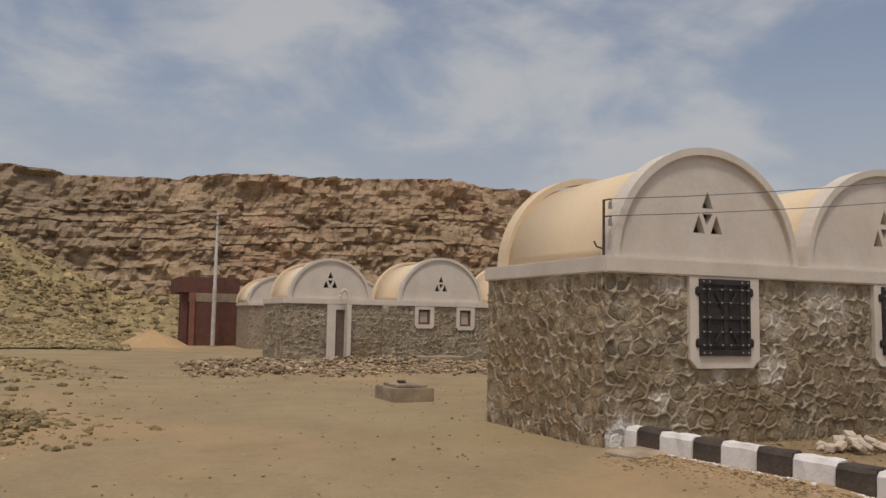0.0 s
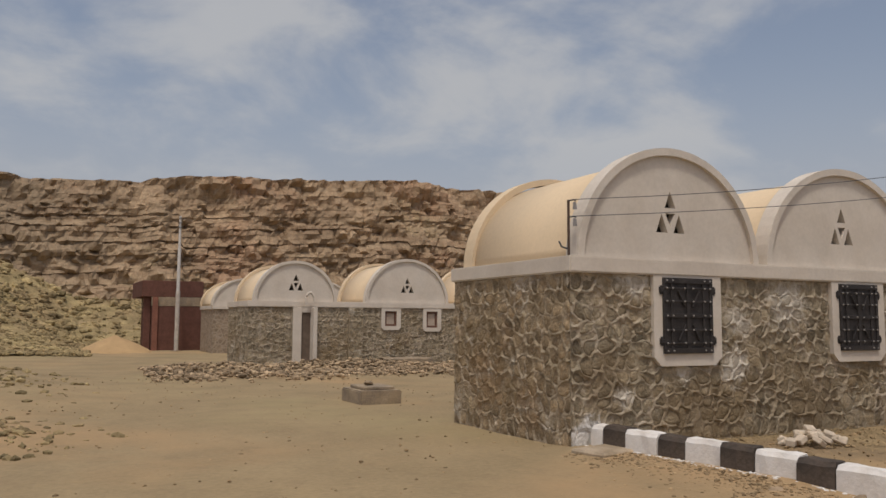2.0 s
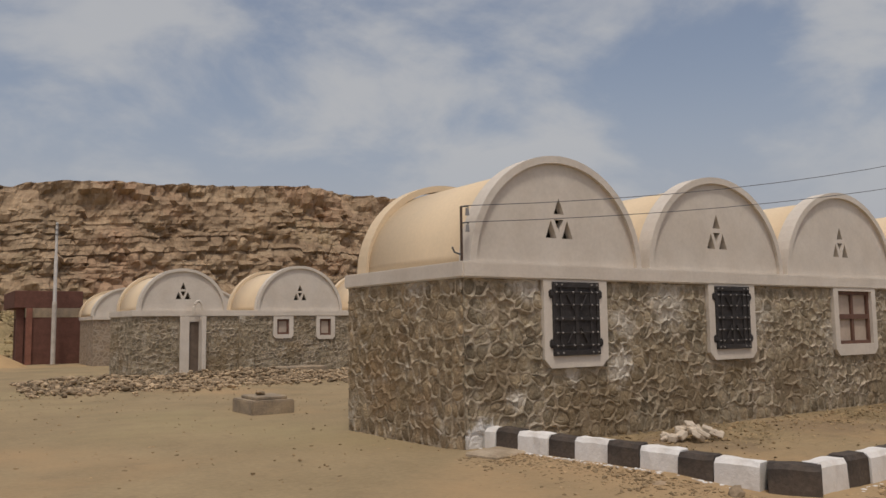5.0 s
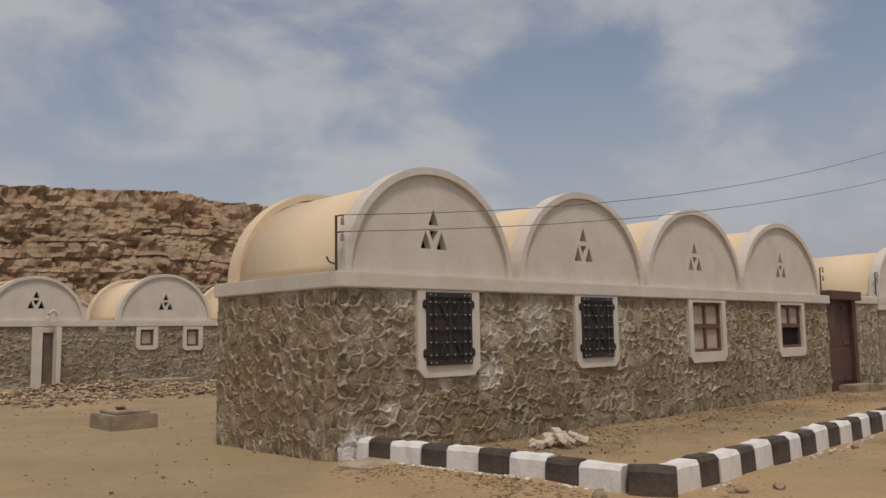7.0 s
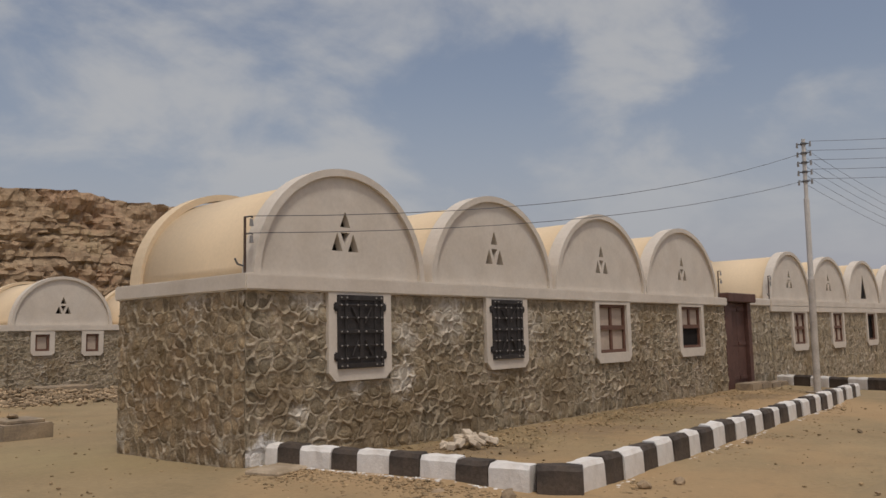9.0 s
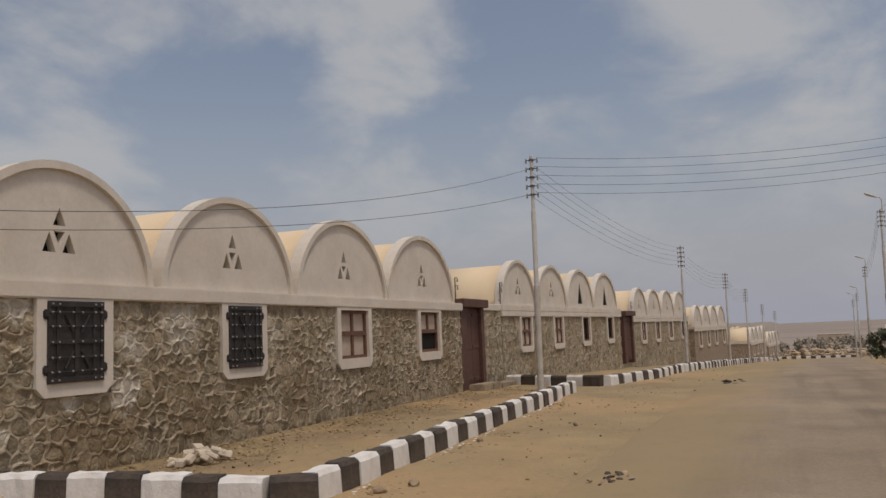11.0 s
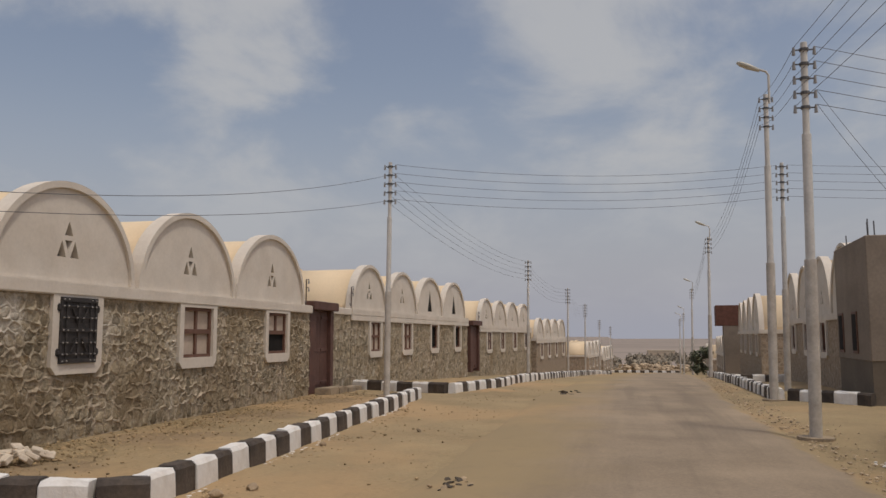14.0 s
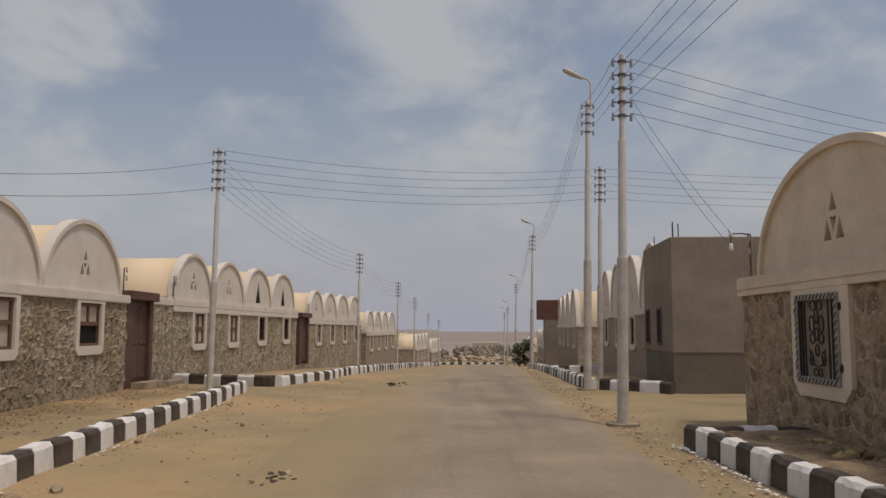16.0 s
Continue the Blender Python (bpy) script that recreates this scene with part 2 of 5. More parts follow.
def rusty_dust(gain):
    """Orange-brown earth stains, for the end wall that faces the open ground."""
    def extra(N, L, src, res, noise_tex, rng, mixc):
        res = lime_smears(gain)(N, L, src, res, noise_tex, rng, mixc)
        for place, size, amount in (((0, 2.3, 0.8), 0.7, 0.6), ((0, 1.0, 0.5), 0.5, 0.5), ((0, 1.6, 1.5), 0.4, 0.35)):
            res = ragged_patch(N, L, src, res, noise_tex, rng, mixc, place, size, amount, (0.285, 0.188, 0.098), 3.0)
        return ragged_patch(N, L, src, res, noise_tex, rng, mixc, (0, 1.2, 2.45), 0.4, 0.5 + 0.3 * gain, (0.52, 0.46, 0.38))
    return extra


def stone_pair(suffix, extra, base=(0.262, 0.209, 0.136), tint=(0.33, 0.284, 0.203), joint=(0.306, 0.26, 0.185)):
    st = material("rubble_stone" + suffix, base, 0.92, 0.35, 5, 26, 0.9, tint=tint, tint_scale=1.7, tint_amount=0.8, random_amount=0.34, relief=0.03, extra=extra(0.7))
    mo = material("grey_mortar" + suffix, joint, 0.95, 0.3, 5, 30, 0.9, tint=(0.43, 0.36, 0.275), tint_scale=1.3, tint_amount=0.8, relief=0.02, extra=extra(1.0))
    return st, mo


STONE, MORTAR = stone_pair("", lime_smears)
# browner pair without lime for the shaded house: warm bounce light painted in
STONE_BROWN = material("bounce_brown_stone", (0.30, 0.218, 0.136), 0.92, 0.35, 5, 26, 0.9, tint=(0.33, 0.25, 0.165), tint_scale=1.7, tint_amount=0.8, random_amount=0.3, relief=0.03)
MORTAR_BROWN = material("bounce_brown_mortar", (0.36, 0.28, 0.188), 0.95, 0.3, 5, 30, 0.8, tint=(0.42, 0.345, 0.255), tint_scale=1.1, tint_amount=0.7, relief=0.02)
STONE_SPLASHED, MORTAR_SPLASHED = stone_pair("_splashed", paint_splash)
STONE_WARM, MORTAR_WARM = stone_pair("_warm", rusty_dust, (0.285, 0.212, 0.13), (0.33, 0.262, 0.17), (0.325, 0.262, 0.175))


def cell_joints(N, L, src, res, noise_tex, rng, mixc):
    """Rubble cells with pale joints, for walls too far off to show single stones."""
    v = N("ShaderNodeTexVoronoi")
    v.feature = "DISTANCE_TO_EDGE"
    v.inputs["Scale"].default_value = 3.6
    L(src, v.inputs["Vector"])
    return mixc(rng(v.outputs["Distance"], 0.02, 0.10, 0.75, 0.0, True), res, (0.40, 0.34, 0.27))


FAR_STONE = material("far_rubble", (0.28, 0.215, 0.15), 0.9, 0.35, 4, 14, 0.7, tint=(0.29, 0.225, 0.165), tint_scale=1.2, tint_amount=0.8, relief=0.03, extra=cell_joints)
WHITE = material("whitewash", (0.64, 0.585, 0.512), 0.85, 0.07, 1.5, 18, 0.15, tint=(0.55, 0.47, 0.38), tint_scale=1.1, tint_amount=0.35)
# whitewash of the shaded house, with warm bounce light put into its colour
BEIGE = material("bounce_beige_plaster", (0.70, 0.595, 0.46), 0.85, 0.08, 1.5, 18, 0.15, tint=(0.55, 0.44, 0.32), tint_scale=1.0, tint_amount=0.5)
CREAM = material("cream_plaster", (0.72, 0.58, 0.40), 0.85, 0.06, 1.2, 18, 0.15, tint=(0.64, 0.50, 0.33), tint_scale=0.6, tint_amount=0.5)
BLACK_IRON = material("black_iron", (0.040, 0.036, 0.035), 0.5, 0.3, 6, 40, 0.2)
GREY_IRON = material("grey_bolt", (0.27, 0.255, 0.24), 0.5, 0.2, 6, 40, 0.1)
GREY_WOVEN = material("grey_woven_iron", (0.30, 0.28, 0.255), 0.6, 0.3, 8, 40, 0.4)
BROWN_WOOD = material("brown_painted_wood", (0.145, 0.078, 0.056), 0.6, 0.2, 4, 30, 0.2)
PINK_PANE = material("pale_shutter_panel", (0.47, 0.385, 0.31), 0.7, 0.1, 4, 30, 0.1)
DOOR_BROWN = material("weathered_door", (0.15, 0.115, 0.09), 0.8, 0.2, 4, 30, 0.2)
# near-black sheets that stand in for the unlit space behind openings
DARK = material("dark_interior", (0.012, 0.010, 0.009), 0.9, 0.2, 4, 30, 0.0)
KERB_W = material("white_kerb_paint", (0.78, 0.77, 0.75), 0.8, 0.08, 4, 25, 0.5, tint=(0.46, 0.38, 0.29), tint_scale=3.0, tint_amount=0.35, relief=0.012)
KERB_B = material("black_kerb_paint", (0.06, 0.051, 0.046), 0.75, 0.25, 4, 25, 0.5, tint=(0.12, 0.09, 0.065), tint_scale=3.0, tint_amount=0.5, relief=0.012)
POLE = material("galvanised_pole", (0.55, 0.53, 0.50), 0.85, 0.12, 3, 25, 0.1)
WIRE = material("wire", (0.11, 0.11, 0.115), 0.6, 0.05, 3, 25, 0.0)
RENDER_GREY = material("grey_cement_render", (0.26, 0.218, 0.178), 0.95, 0.16, 0.8, 14, 0.3, tint=(0.20, 0.165, 0.135), tint_scale=0.45, tint_amount=0.9)
RED_BRICK = material("red_brown_brick", (0.138, 0.066, 0.05), 0.9, 0.2, 3, 20, 0.3)
CONCRETE = material("concrete", (0.27, 0.22, 0.165), 0.95, 0.25, 3, 25, 0.5, tint=(0.34, 0.265, 0.175), tint_scale=2.2, tint_amount=0.7)


def strata(N, L, src, res, noise_tex, rng, mixc):
    """Beds of darker and paler rock, drawn out along the face, and dark cracks."""
    mp = N("ShaderNodeMapping")
    mp.inputs["Scale"].default_value = (0.10, 0.25, 1.15)
    L(src, mp.inputs["Vector"])
    n = N("ShaderNodeTexNoise")
    n.inputs["Scale"].default_value, n.inputs["Detail"].default_value, n.inputs["Roughness"].default_value = 1.0, 8, 0.65
    L(mp.outputs[0], n.inputs["Vector"])
    res = mixc(rng(n.outputs[0], 0.40, 0.50, 0.5, 0.0, True), res, (0.29, 0.20, 0.13))
    res = mixc(rng(noise_tex(0.09, 6, 0.6), 0.50, 0.60, 0.0, 0.6, True), res, (0.41, 0.26, 0.165))
    res = mixc(rng(noise_tex(0.07, 6, 0.65), 0.36, 0.46, 0.5, 0.0, True), res, (0.36, 0.29, 0.165))
    res = mixc(rng(n.outputs[0], 0.56, 0.66, 0.0, 0.5, True), res, (0.45, 0.345, 0.23))
    sep = N("ShaderNodeSeparateXYZ")
    L(src, sep.inputs[0])
    # greyer and darker towards the western end
    res = mixc(rng(sep.outputs[0], -14.0, 4.0, 0.6, 0.0, True), res, (0.255, 0.208, 0.145))
    v = N("ShaderNodeTexVoronoi")
    v.feature = "DISTANCE_TO_EDGE"
    mp2 = N("ShaderNodeMapping")
    mp2.inputs["Scale"].default_value = (0.55, 0.3, 1.3)
    L(src, mp2.inputs["Vector"])
    L(mp2.outputs[0], v.inputs["Vector"])
    v.inputs["Scale"].default_value = 1.0
    return mixc(rng(v.outputs["Distance"], 0.0, 0.05, 0.3, 0.0, True), res, (0.21, 0.145, 0.09))


CLIFF = material("cliff_rock", (0.37, 0.272, 0.175), 0.95, 0.3, 0.35, 3.0, 0.9, tint=(0.29, 0.205, 0.13), tint_scale=0.12, tint_amount=0.8, relief=0.25, extra=strata)
SCREE = material("scree", (0.325, 0.258, 0.132), 0.95, 0.35, 1.0, 9.0, 0.8, tint=(0.25, 0.185, 0.10), tint_scale=0.35, tint_amount=0.8, random_amount=0.4, relief=0.12)
ROCK = material("loose_rock", (0.31, 0.235, 0.155), 0.95, 0.25, 4, 20, 0.5, random_amount=0.3, relief=0.02)
PALE_ROCK = material("pale_block", (0.58, 0.50, 0.40), 0.95, 0.15, 4, 20, 0.5, random_amount=0.12, relief=0.01)
# only used far out: the shrub brown is lightened by painted distance haze
SHRUB = material("hazed_dry_shrub", (0.25, 0.215, 0.165), 0.9, 0.3, 3, 20, 0.0, random_amount=0.4)
LEAF = material("leaf", (0.105, 0.112, 0.07), 0.8, 0.3, 3, 20, 0.0, random_amount=0.4)
BARK = material("bark", (0.12, 0.09, 0.06), 0.9, 0.3, 5, 30, 0.4)
LAMP_HEAD = material("lamp_housing", (0.5, 0.48, 0.42), 0.5, 0.05, 3, 20, 0.0)

# ---- building helpers ----


def part(name, bm, mat, parent=None, label="", smooth=False, m=None):
    me = bpy.data.meshes.new(name)
    bmesh.ops.recalc_face_normals(bm, faces=bm.faces)
    bm.to_mesh(me)
    bm.free()
    if smooth:
        me.polygons.foreach_set("use_smooth", [True] * len(me.polygons))
    me.materials.append(mat)
    ob = new(name, me)
    if parent:
        ob.parent = parent
    if m is not None:
        ob.matrix_basis = m
    if label:
        tagged(ob, label)
    return ob


def thing(name, m, label, category, group="", kind=""):
    ob = new(name)
    ob.matrix_basis = m
    return tagged(ob, label, category, group, kind)


def box(bm, x0, x1, y0, y1, z0, z1, bevel=0.0, segs=1):
    vs = [bm.verts.new((x, y, z)) for z in (z0, z1) for y in (y0, y1) for x in (x0, x1)]
    fs = [bm.faces.new([vs[i] for i in q]) for q in ((0, 2, 3, 1), (4, 5, 7, 6), (0, 1, 5, 4), (2, 6, 7, 3), (0, 4, 6, 2), (1, 3, 7, 5))]
    if bevel:
        es = list({e for f in fs for e in f.edges})
        bmesh.ops.bevel(bm, geom=es, offset=bevel, segments=segs, affect="EDGES")
    return vs


def prism(bm, pts, y0, y1):
    """Extrude an xz outline from y0 to y1."""
    a = [bm.verts.new((x, y0, z)) for x, z in pts]
    b = [bm.verts.new((x, y1, z)) for x, z in pts]
    n = len(pts)
    for i in range(n):
        j = (i + 1) % n
        bm.faces.new((a[i], a[j], b[j], b[i]))
    bm.faces.new(a)
    bm.faces.new(b[::-1])


def tube(bm, pts, r, sides=6, r1=None):
    """A tube of radius r (to r1 at its end) along points."""
    pts = [Vector(p) for p in pts]
    rings = []
    for i, p in enumerate(pts):
        d = (pts[min(i + 1, len(pts) - 1)] - pts[max(i - 1, 0)]).normalized()
        u = d.orthogonal().normalized() if abs(d.z) > 0.95 else d.cross(Vector((0, 0, 1))).normalized()
        w = d.cross(u)
        rad = r + ((r1 if r1 is not None else r) - r) * i / max(1, len(pts) - 1)
        rings.append([bm.verts.new(p + rad * (math.cos(2 * math.pi * k / sides) * u + math.sin(2 * math.pi * k / sides) * w)) for k in range(sides)])
    for a, b in zip(rings, rings[1:]):
        for k in range(sides):
            bm.faces.new((a[k], a[(k + 1) % sides], b[(k + 1) % sides], b[k]))
    bm.faces.new(rings[0][::-1])
    bm.faces.new(rings[-1])


def smoothstep(a, b, x):
    t = min(1, max(0, (x - a) / (b - a)))
    return t * t * (3 - 2 * t)


# ---- ground ----


def ground_z(x, y):
    """Flat round the first house, then falling along the street to the plain."""
    xs, zs = (17, 28, 40, 58, 77, 100, 124, 200, 600, 3000), (0, -0.15, -0.55, -1.2, -2.1, -3.1, -3.9, -5.0, -7, -9)
    return float(np.interp(x, xs, zs)) * (1 - smoothstep(25, 60, y))


def bank_z(x, y):
    """Scree and rubble against the foot of the cliff, and the low bank in front."""
    r = 1.2 * noise.noise((x * 0.2, y * 0.2, 0)) + 0.5 * noise.noise((x * 0.7, y * 0.7, 3))
    z = min(0.5 * max(0.0, -4.0 - x + r), 3.8 + r) * smoothstep(30, 43, y + r)
    z += 3.0 * smoothstep(44, 57, y + 2 * r) * smoothstep(-120, -60, x) * (1 - smoothstep(90, 200, x)) * (1 - smoothstep(70, 90, y))
    z += 0.7 * math.exp(-((x + 10.5) / 4.0) ** 2 - ((y - 14) / 6) ** 2)
    z += 0.4 * math.exp(-((x + 8.3) / 1.5) ** 2 - ((y - 4.0) / 1.5) ** 2)
    z += 0.25 * math.exp(-((y - 18.2) / 1.0) ** 2) * smoothstep(-5, -2, x) * (1 - smoothstep(9, 12, x)) * (0.7 + r)
    z += 0.13 * math.exp(-((y + 13.9) / 0.55) ** 2) * smoothstep(-12, -6, x) * (1 - smoothstep(4.8, 5.8, x))
    z += 0.16 * math.exp(-((x - 18.6) / 1.0) ** 2 - ((y + 5.2) / 0.6) ** 2)
    z += 0.10 * math.exp(-((x - 0.6) / 1.3) ** 2 - (max(0.0, abs(y + 1.6) - 1.0) / 1.2) ** 2)
    return z


def lines(a, b, step, far, grow=1.35):
    v = list(np.arange(a, b + 1e-6, step))
    d, s = v[-1], step
    up = []
    while d < far:
        s *= grow
        d += s
        up.append(d)
    d, s = v[0], step
    dn = []
    while d > -far:
        s *= grow
        d -= s
        dn.append(d)
    return dn[::-1] + v + up


def build_ground():
    xs, ys = lines(-30, 130, 0.7, 3200), lines(-26, 62, 0.7, 3200)
    verts, faces = [], []
    for y in ys:
        for x in xs:
            near = 1.0 if -40 < x < 140 and -40 < y < 70 else 0.0
            z = ground_z(x, y) + bank_z(x, y)
            if near:
                z += 0.035 * noise.noise((x * 0.45, y * 0.45, 1)) + 0.02 * noise.noise((x * 1.3, y * 1.3, 2))
                road = smoothstep(-5.6, -7.0, y + 0.056 * max(0, x - 17)) * smoothstep(-13.5, -12, y + 0.056 * max(0, x - 17))
                z -= 0.03 * road
            verts.append((x, y, z))
    n = len(xs)
    for j in range(len(ys) - 1):
        for i in range(n - 1):
            a = j * n + i
            faces.append((a, a + 1, a + n + 1, a + n))
    me = bpy.data.meshes.new("ground")
    me.from_pydata(verts, [], faces)
    me.polygons.foreach_set("use_smooth", [True] * len(faces))
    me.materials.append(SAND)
    return tagged(new("ground", me), "pale brown dusty sand ground with stones", "ground", kind="structure")


build_ground()


def street_y(x, off):
    return off - 0.056 * max(0.0, x - 17)


def build_road():
    verts, faces = [], []
    xs = list(np.arange(-30, 124, 1.0))
    offs = np.linspace(-6.6, -11.9, 14)
    for x in xs:
        for k, o in enumerate(offs):
            edge = 0.25 * noise.noise((x * 0.5, o, 5)) if k in (0, len(offs) - 1) else 0
            y = street_y(x, o + edge)
            verts.append((x, y, ground_z(x, y) + 0.035 + 0.03 * math.sin(math.pi * k / (len(offs) - 1)) - (0.06 if k in (0, len(offs) - 1) else 0)))
    n = len(offs)
    for i in range(len(xs) - 1):
        for k in range(n - 1):
            a = i * n + k
            faces.append((a, a + n, a + n + 1, a + 1))
    me = bpy.data.meshes.new("road")
    me.from_pydata(verts, [], faces)
    me.polygons.foreach_set("use_smooth", [True] * len(faces))
    me.materials.append(ASPHALT)
    tagged(new("road", me), "dusty grey asphalt road with sandy edges", "road", kind="structure")


build_road()

# ---- cliff ----


def build_cliff():
    """Layered rock face: beds of uneven thickness, each broken into blocks that stand out or fall back."""
    rnd = random.Random(5)
    beds, f = [0.0], 0.0
    while f < 1:
        f += rnd.choice((rnd.uniform(0.008, 0.02), rnd.uniform(0.012, 0.036)))
        beds.append(min(f, 1.0))
    nb = len(beds) - 1
    joints = []
    for k in range(nb):
        x, row = -80.0, []
        while x < 140:
            w = rnd.choice((rnd.uniform(0.4, 1.2), rnd.uniform(0.8, 2.8)))
            row.append((x, rnd.gauss(0, 0.36), 0.0))
            x += w
        joints.append(row)
    step = 0.28
    xs = np.arange(-75, 135, step)
    depth = np.zeros((nb, len(xs)))
    for k, row in enumerate(joints):
        jx = [q[0] for q in row]
        idx = np.searchsorted(jx, xs, side="right") - 1
        depth[k] = [row[q][1] for q in idx]
    bed_out = [rnd.gauss(0, 0.05) for _ in range(nb)]
    slips, x = [], -80.0
    while x < 140:
        slips.append((x, rnd.uniform(-0.35, 0.35)))
        x += rnd.uniform(3, 11)
    verts, faces = [], []
    for i, x in enumerate(xs):
        top = float(np.interp(x, (-75, -13, -7, 0, 7, 22, 40, 60, 130), (13.4, 13.8, 13.3, 13.5, 14.5, 15.4, 15.3, 13.0, 7.0)))
        top += 0.35 * noise.noise((x * 0.13, 0, 3)) + 0.14 * noise.noise((x * 0.7, 0, 9))
        wave = 2.0 * noise.noise((x * 0.05, 0, 6))
        slip = [q[1] for q in slips if q[0] <= x][-1]
        for k in range(nb):
            for f in (beds[k], beds[k + 1]):
                z = -1.0 + (top + 1.0) * f + (slip + 0.6 * noise.noise((x * 0.07, f * 3, 4))) * math.sin(math.pi * f)
                lean = 56 + 8.5 * (1 - (1 - f) ** 1.3) + wave
                # the top quarter is a massive bed with upright joints, the rest thin broken beds
                mass = smoothstep(0.68, 0.76, f + 0.10 * noise.noise((x * 0.11, 0, 14)))
                wx, wz = x + 1.3 * noise.noise((x * 0.5, z * 0.6, 31)) + 0.4 * noise.noise((x * 1.6, z * 1.8, 33)), z + 0.8 * noise.noise((x * 0.3, z * 0.4, 32)) + 0.35 * noise.noise((x * 1.1, z * 1.3, 34))
                thin = 0.3 * noise.cell((wx * 0.42, wz * 0.75, 2)) + 0.26 * noise.cell((wx * 0.95 + 7, wz * 1.5, 5)) + 0.2 * noise.cell((wx * 1.9, wz * 2.3, 9))
                thick = 0.5 * noise.cell((wx * 0.33 + 3, wz * 0.30, 2)) + 0.3 * noise.cell((wx * 0.8, wz * 0.65, 4))
                lump = (1 - 0.5 * mass) * (0.55 * (0.55 - noise.voronoi((x * 0.42, z * 0.5, 1.0))[0][0]) + 0.6 * (0.5 - noise.voronoi((x * 1.05, z * 1.15, 3.0))[0][0]))
                rough = 0.9 * noise.noise((x * 0.25, z * 0.3, 8)) + 0.45 * noise.noise((x * 1.3, z * 1.3, 12)) + 0.22 * noise.noise((x * 2.9, z * 2.6, 13))
                bed = 0.15 * depth[k][i] * (0.3 + 1.3 * abs(noise.noise((x * 0.12, z * 0.2, 21)))) + bed_out[k] * (1.6 + 3.0 * noise.noise((x * 0.09, k * 0.7, 2)))
                out_ = (1 - mass) * thin + mass * thick + (1 - 0.65 * mass) * bed + lump
                verts.append((x + 0.2 * noise.noise((x * 2, z, 1)), lean - out_ + rough, z + 0.09 * noise.noise((x * 1.1, k, 5))))
        verts.append((x, 80, top + 0.3))
        verts.append((x, 220, top - 4))
    n = 2 * nb + 2
    for i in range(len(xs) - 1):
        for r in range(n - 1):
            a = i * n + r
            faces.append((a, a + n, a + n + 1, a + 1))
    me = bpy.data.meshes.new("cliff")
    me.from_pydata(verts, [], faces)
    me.materials.append(CLIFF)
    tagged(new("cliff", me), "long layered brown sandstone cliff behind the village", "cliff", kind="structure")


build_cliff()


def build_scree():
    """Stony slope at the foot of the cliff, lying on the bank."""
    xs, ys = np.arange(-34, 45, 0.4), np.arange(27, 62, 0.4)
    verts, faces, low = [], [], []
    for y in ys:
        for x in xs:
            b = bank_z(x, y)
            q = 0.10 * noise.noise((x * 1.4, y * 1.4, 1)) + 0.12 * noise.noise((x * 3.1, y * 3.1, 4))
            low.append(b < 0.12)
            verts.append((x, y, b + 0.08 + q * min(1.0, b)))
    n = len(xs)
    for j in range(len(ys) - 1):
        for i in range(n - 1):
            a = j * n + i
            if not all(low[k] for k in (a, a + 1, a + n, a + n + 1)):
                faces.append((a, a + 1, a + n + 1, a + n))
    me = bpy.data.meshes.new("scree_slope")
    me.from_pydata(verts, [], faces)
    me.materials.append(SCREE)
    tagged(new("scree_slope", me), "olive-brown stony scree slope below the cliff", "slope", kind="structure")


build_scree()

# ---- houses ----
CENTRES, RISE, R_ARCH = (1.84, 5.60, 9.57, 13.76), 1.69, 1.85
RADII, RISES = (1.72, 1.85, 1.98, 2.16), (1.67, 1.69, 1.74, 1.78)
BAND_Z, ROOF_Z = 2.4, 2.63


def wall_panel(bm, x0, x1, y0, y1, z0, z1, holes):
    """A wall along x with rectangular openings right through it."""
    cuts = sorted({x0, x1, *[h[0] for h in holes], *[h[1] for h in holes]})
    for a, b in zip(cuts, cuts[1:]):
        here = sorted((h[2], h[3]) for h in holes if h[0] <= a and h[1] >= b)
        z = z0
        for lo, hi in here:
            box(bm, a, b, y0, y1, z, lo)
            z = hi
        if z < z1:
            box(bm, a, b, y0, y1, z, z1)


def arch_pts(cx, r, rise, z0, n=28):
    return [(cx - r * math.cos(math.pi * k / n), z0 + rise * math.sin(math.pi * k / n)) for k in range(n + 1)]


def triangles(cx, z, s, single=False):
    """The pierced vent: three upright triangles round an inverted one, or one tall triangle."""
    if single:
        return [[(cx - 0.31 * s, z - 0.85 * s), (cx + 0.31 * s, z - 0.85 * s), (cx, z)]]
    t = []
    for dx, a, b, w in ((0, -0.25, 0.0, 0.105), (-0.165, -0.62, -0.34, 0.11), (0.165, -0.62, -0.34, 0.11), (0, -0.33, -0.54, 0.095)):
        t.append([(cx + (dx - w) * s, z + a * s), (cx + (dx + w) * s, z + a * s), (cx + dx * s, z + b * s)])
    return t


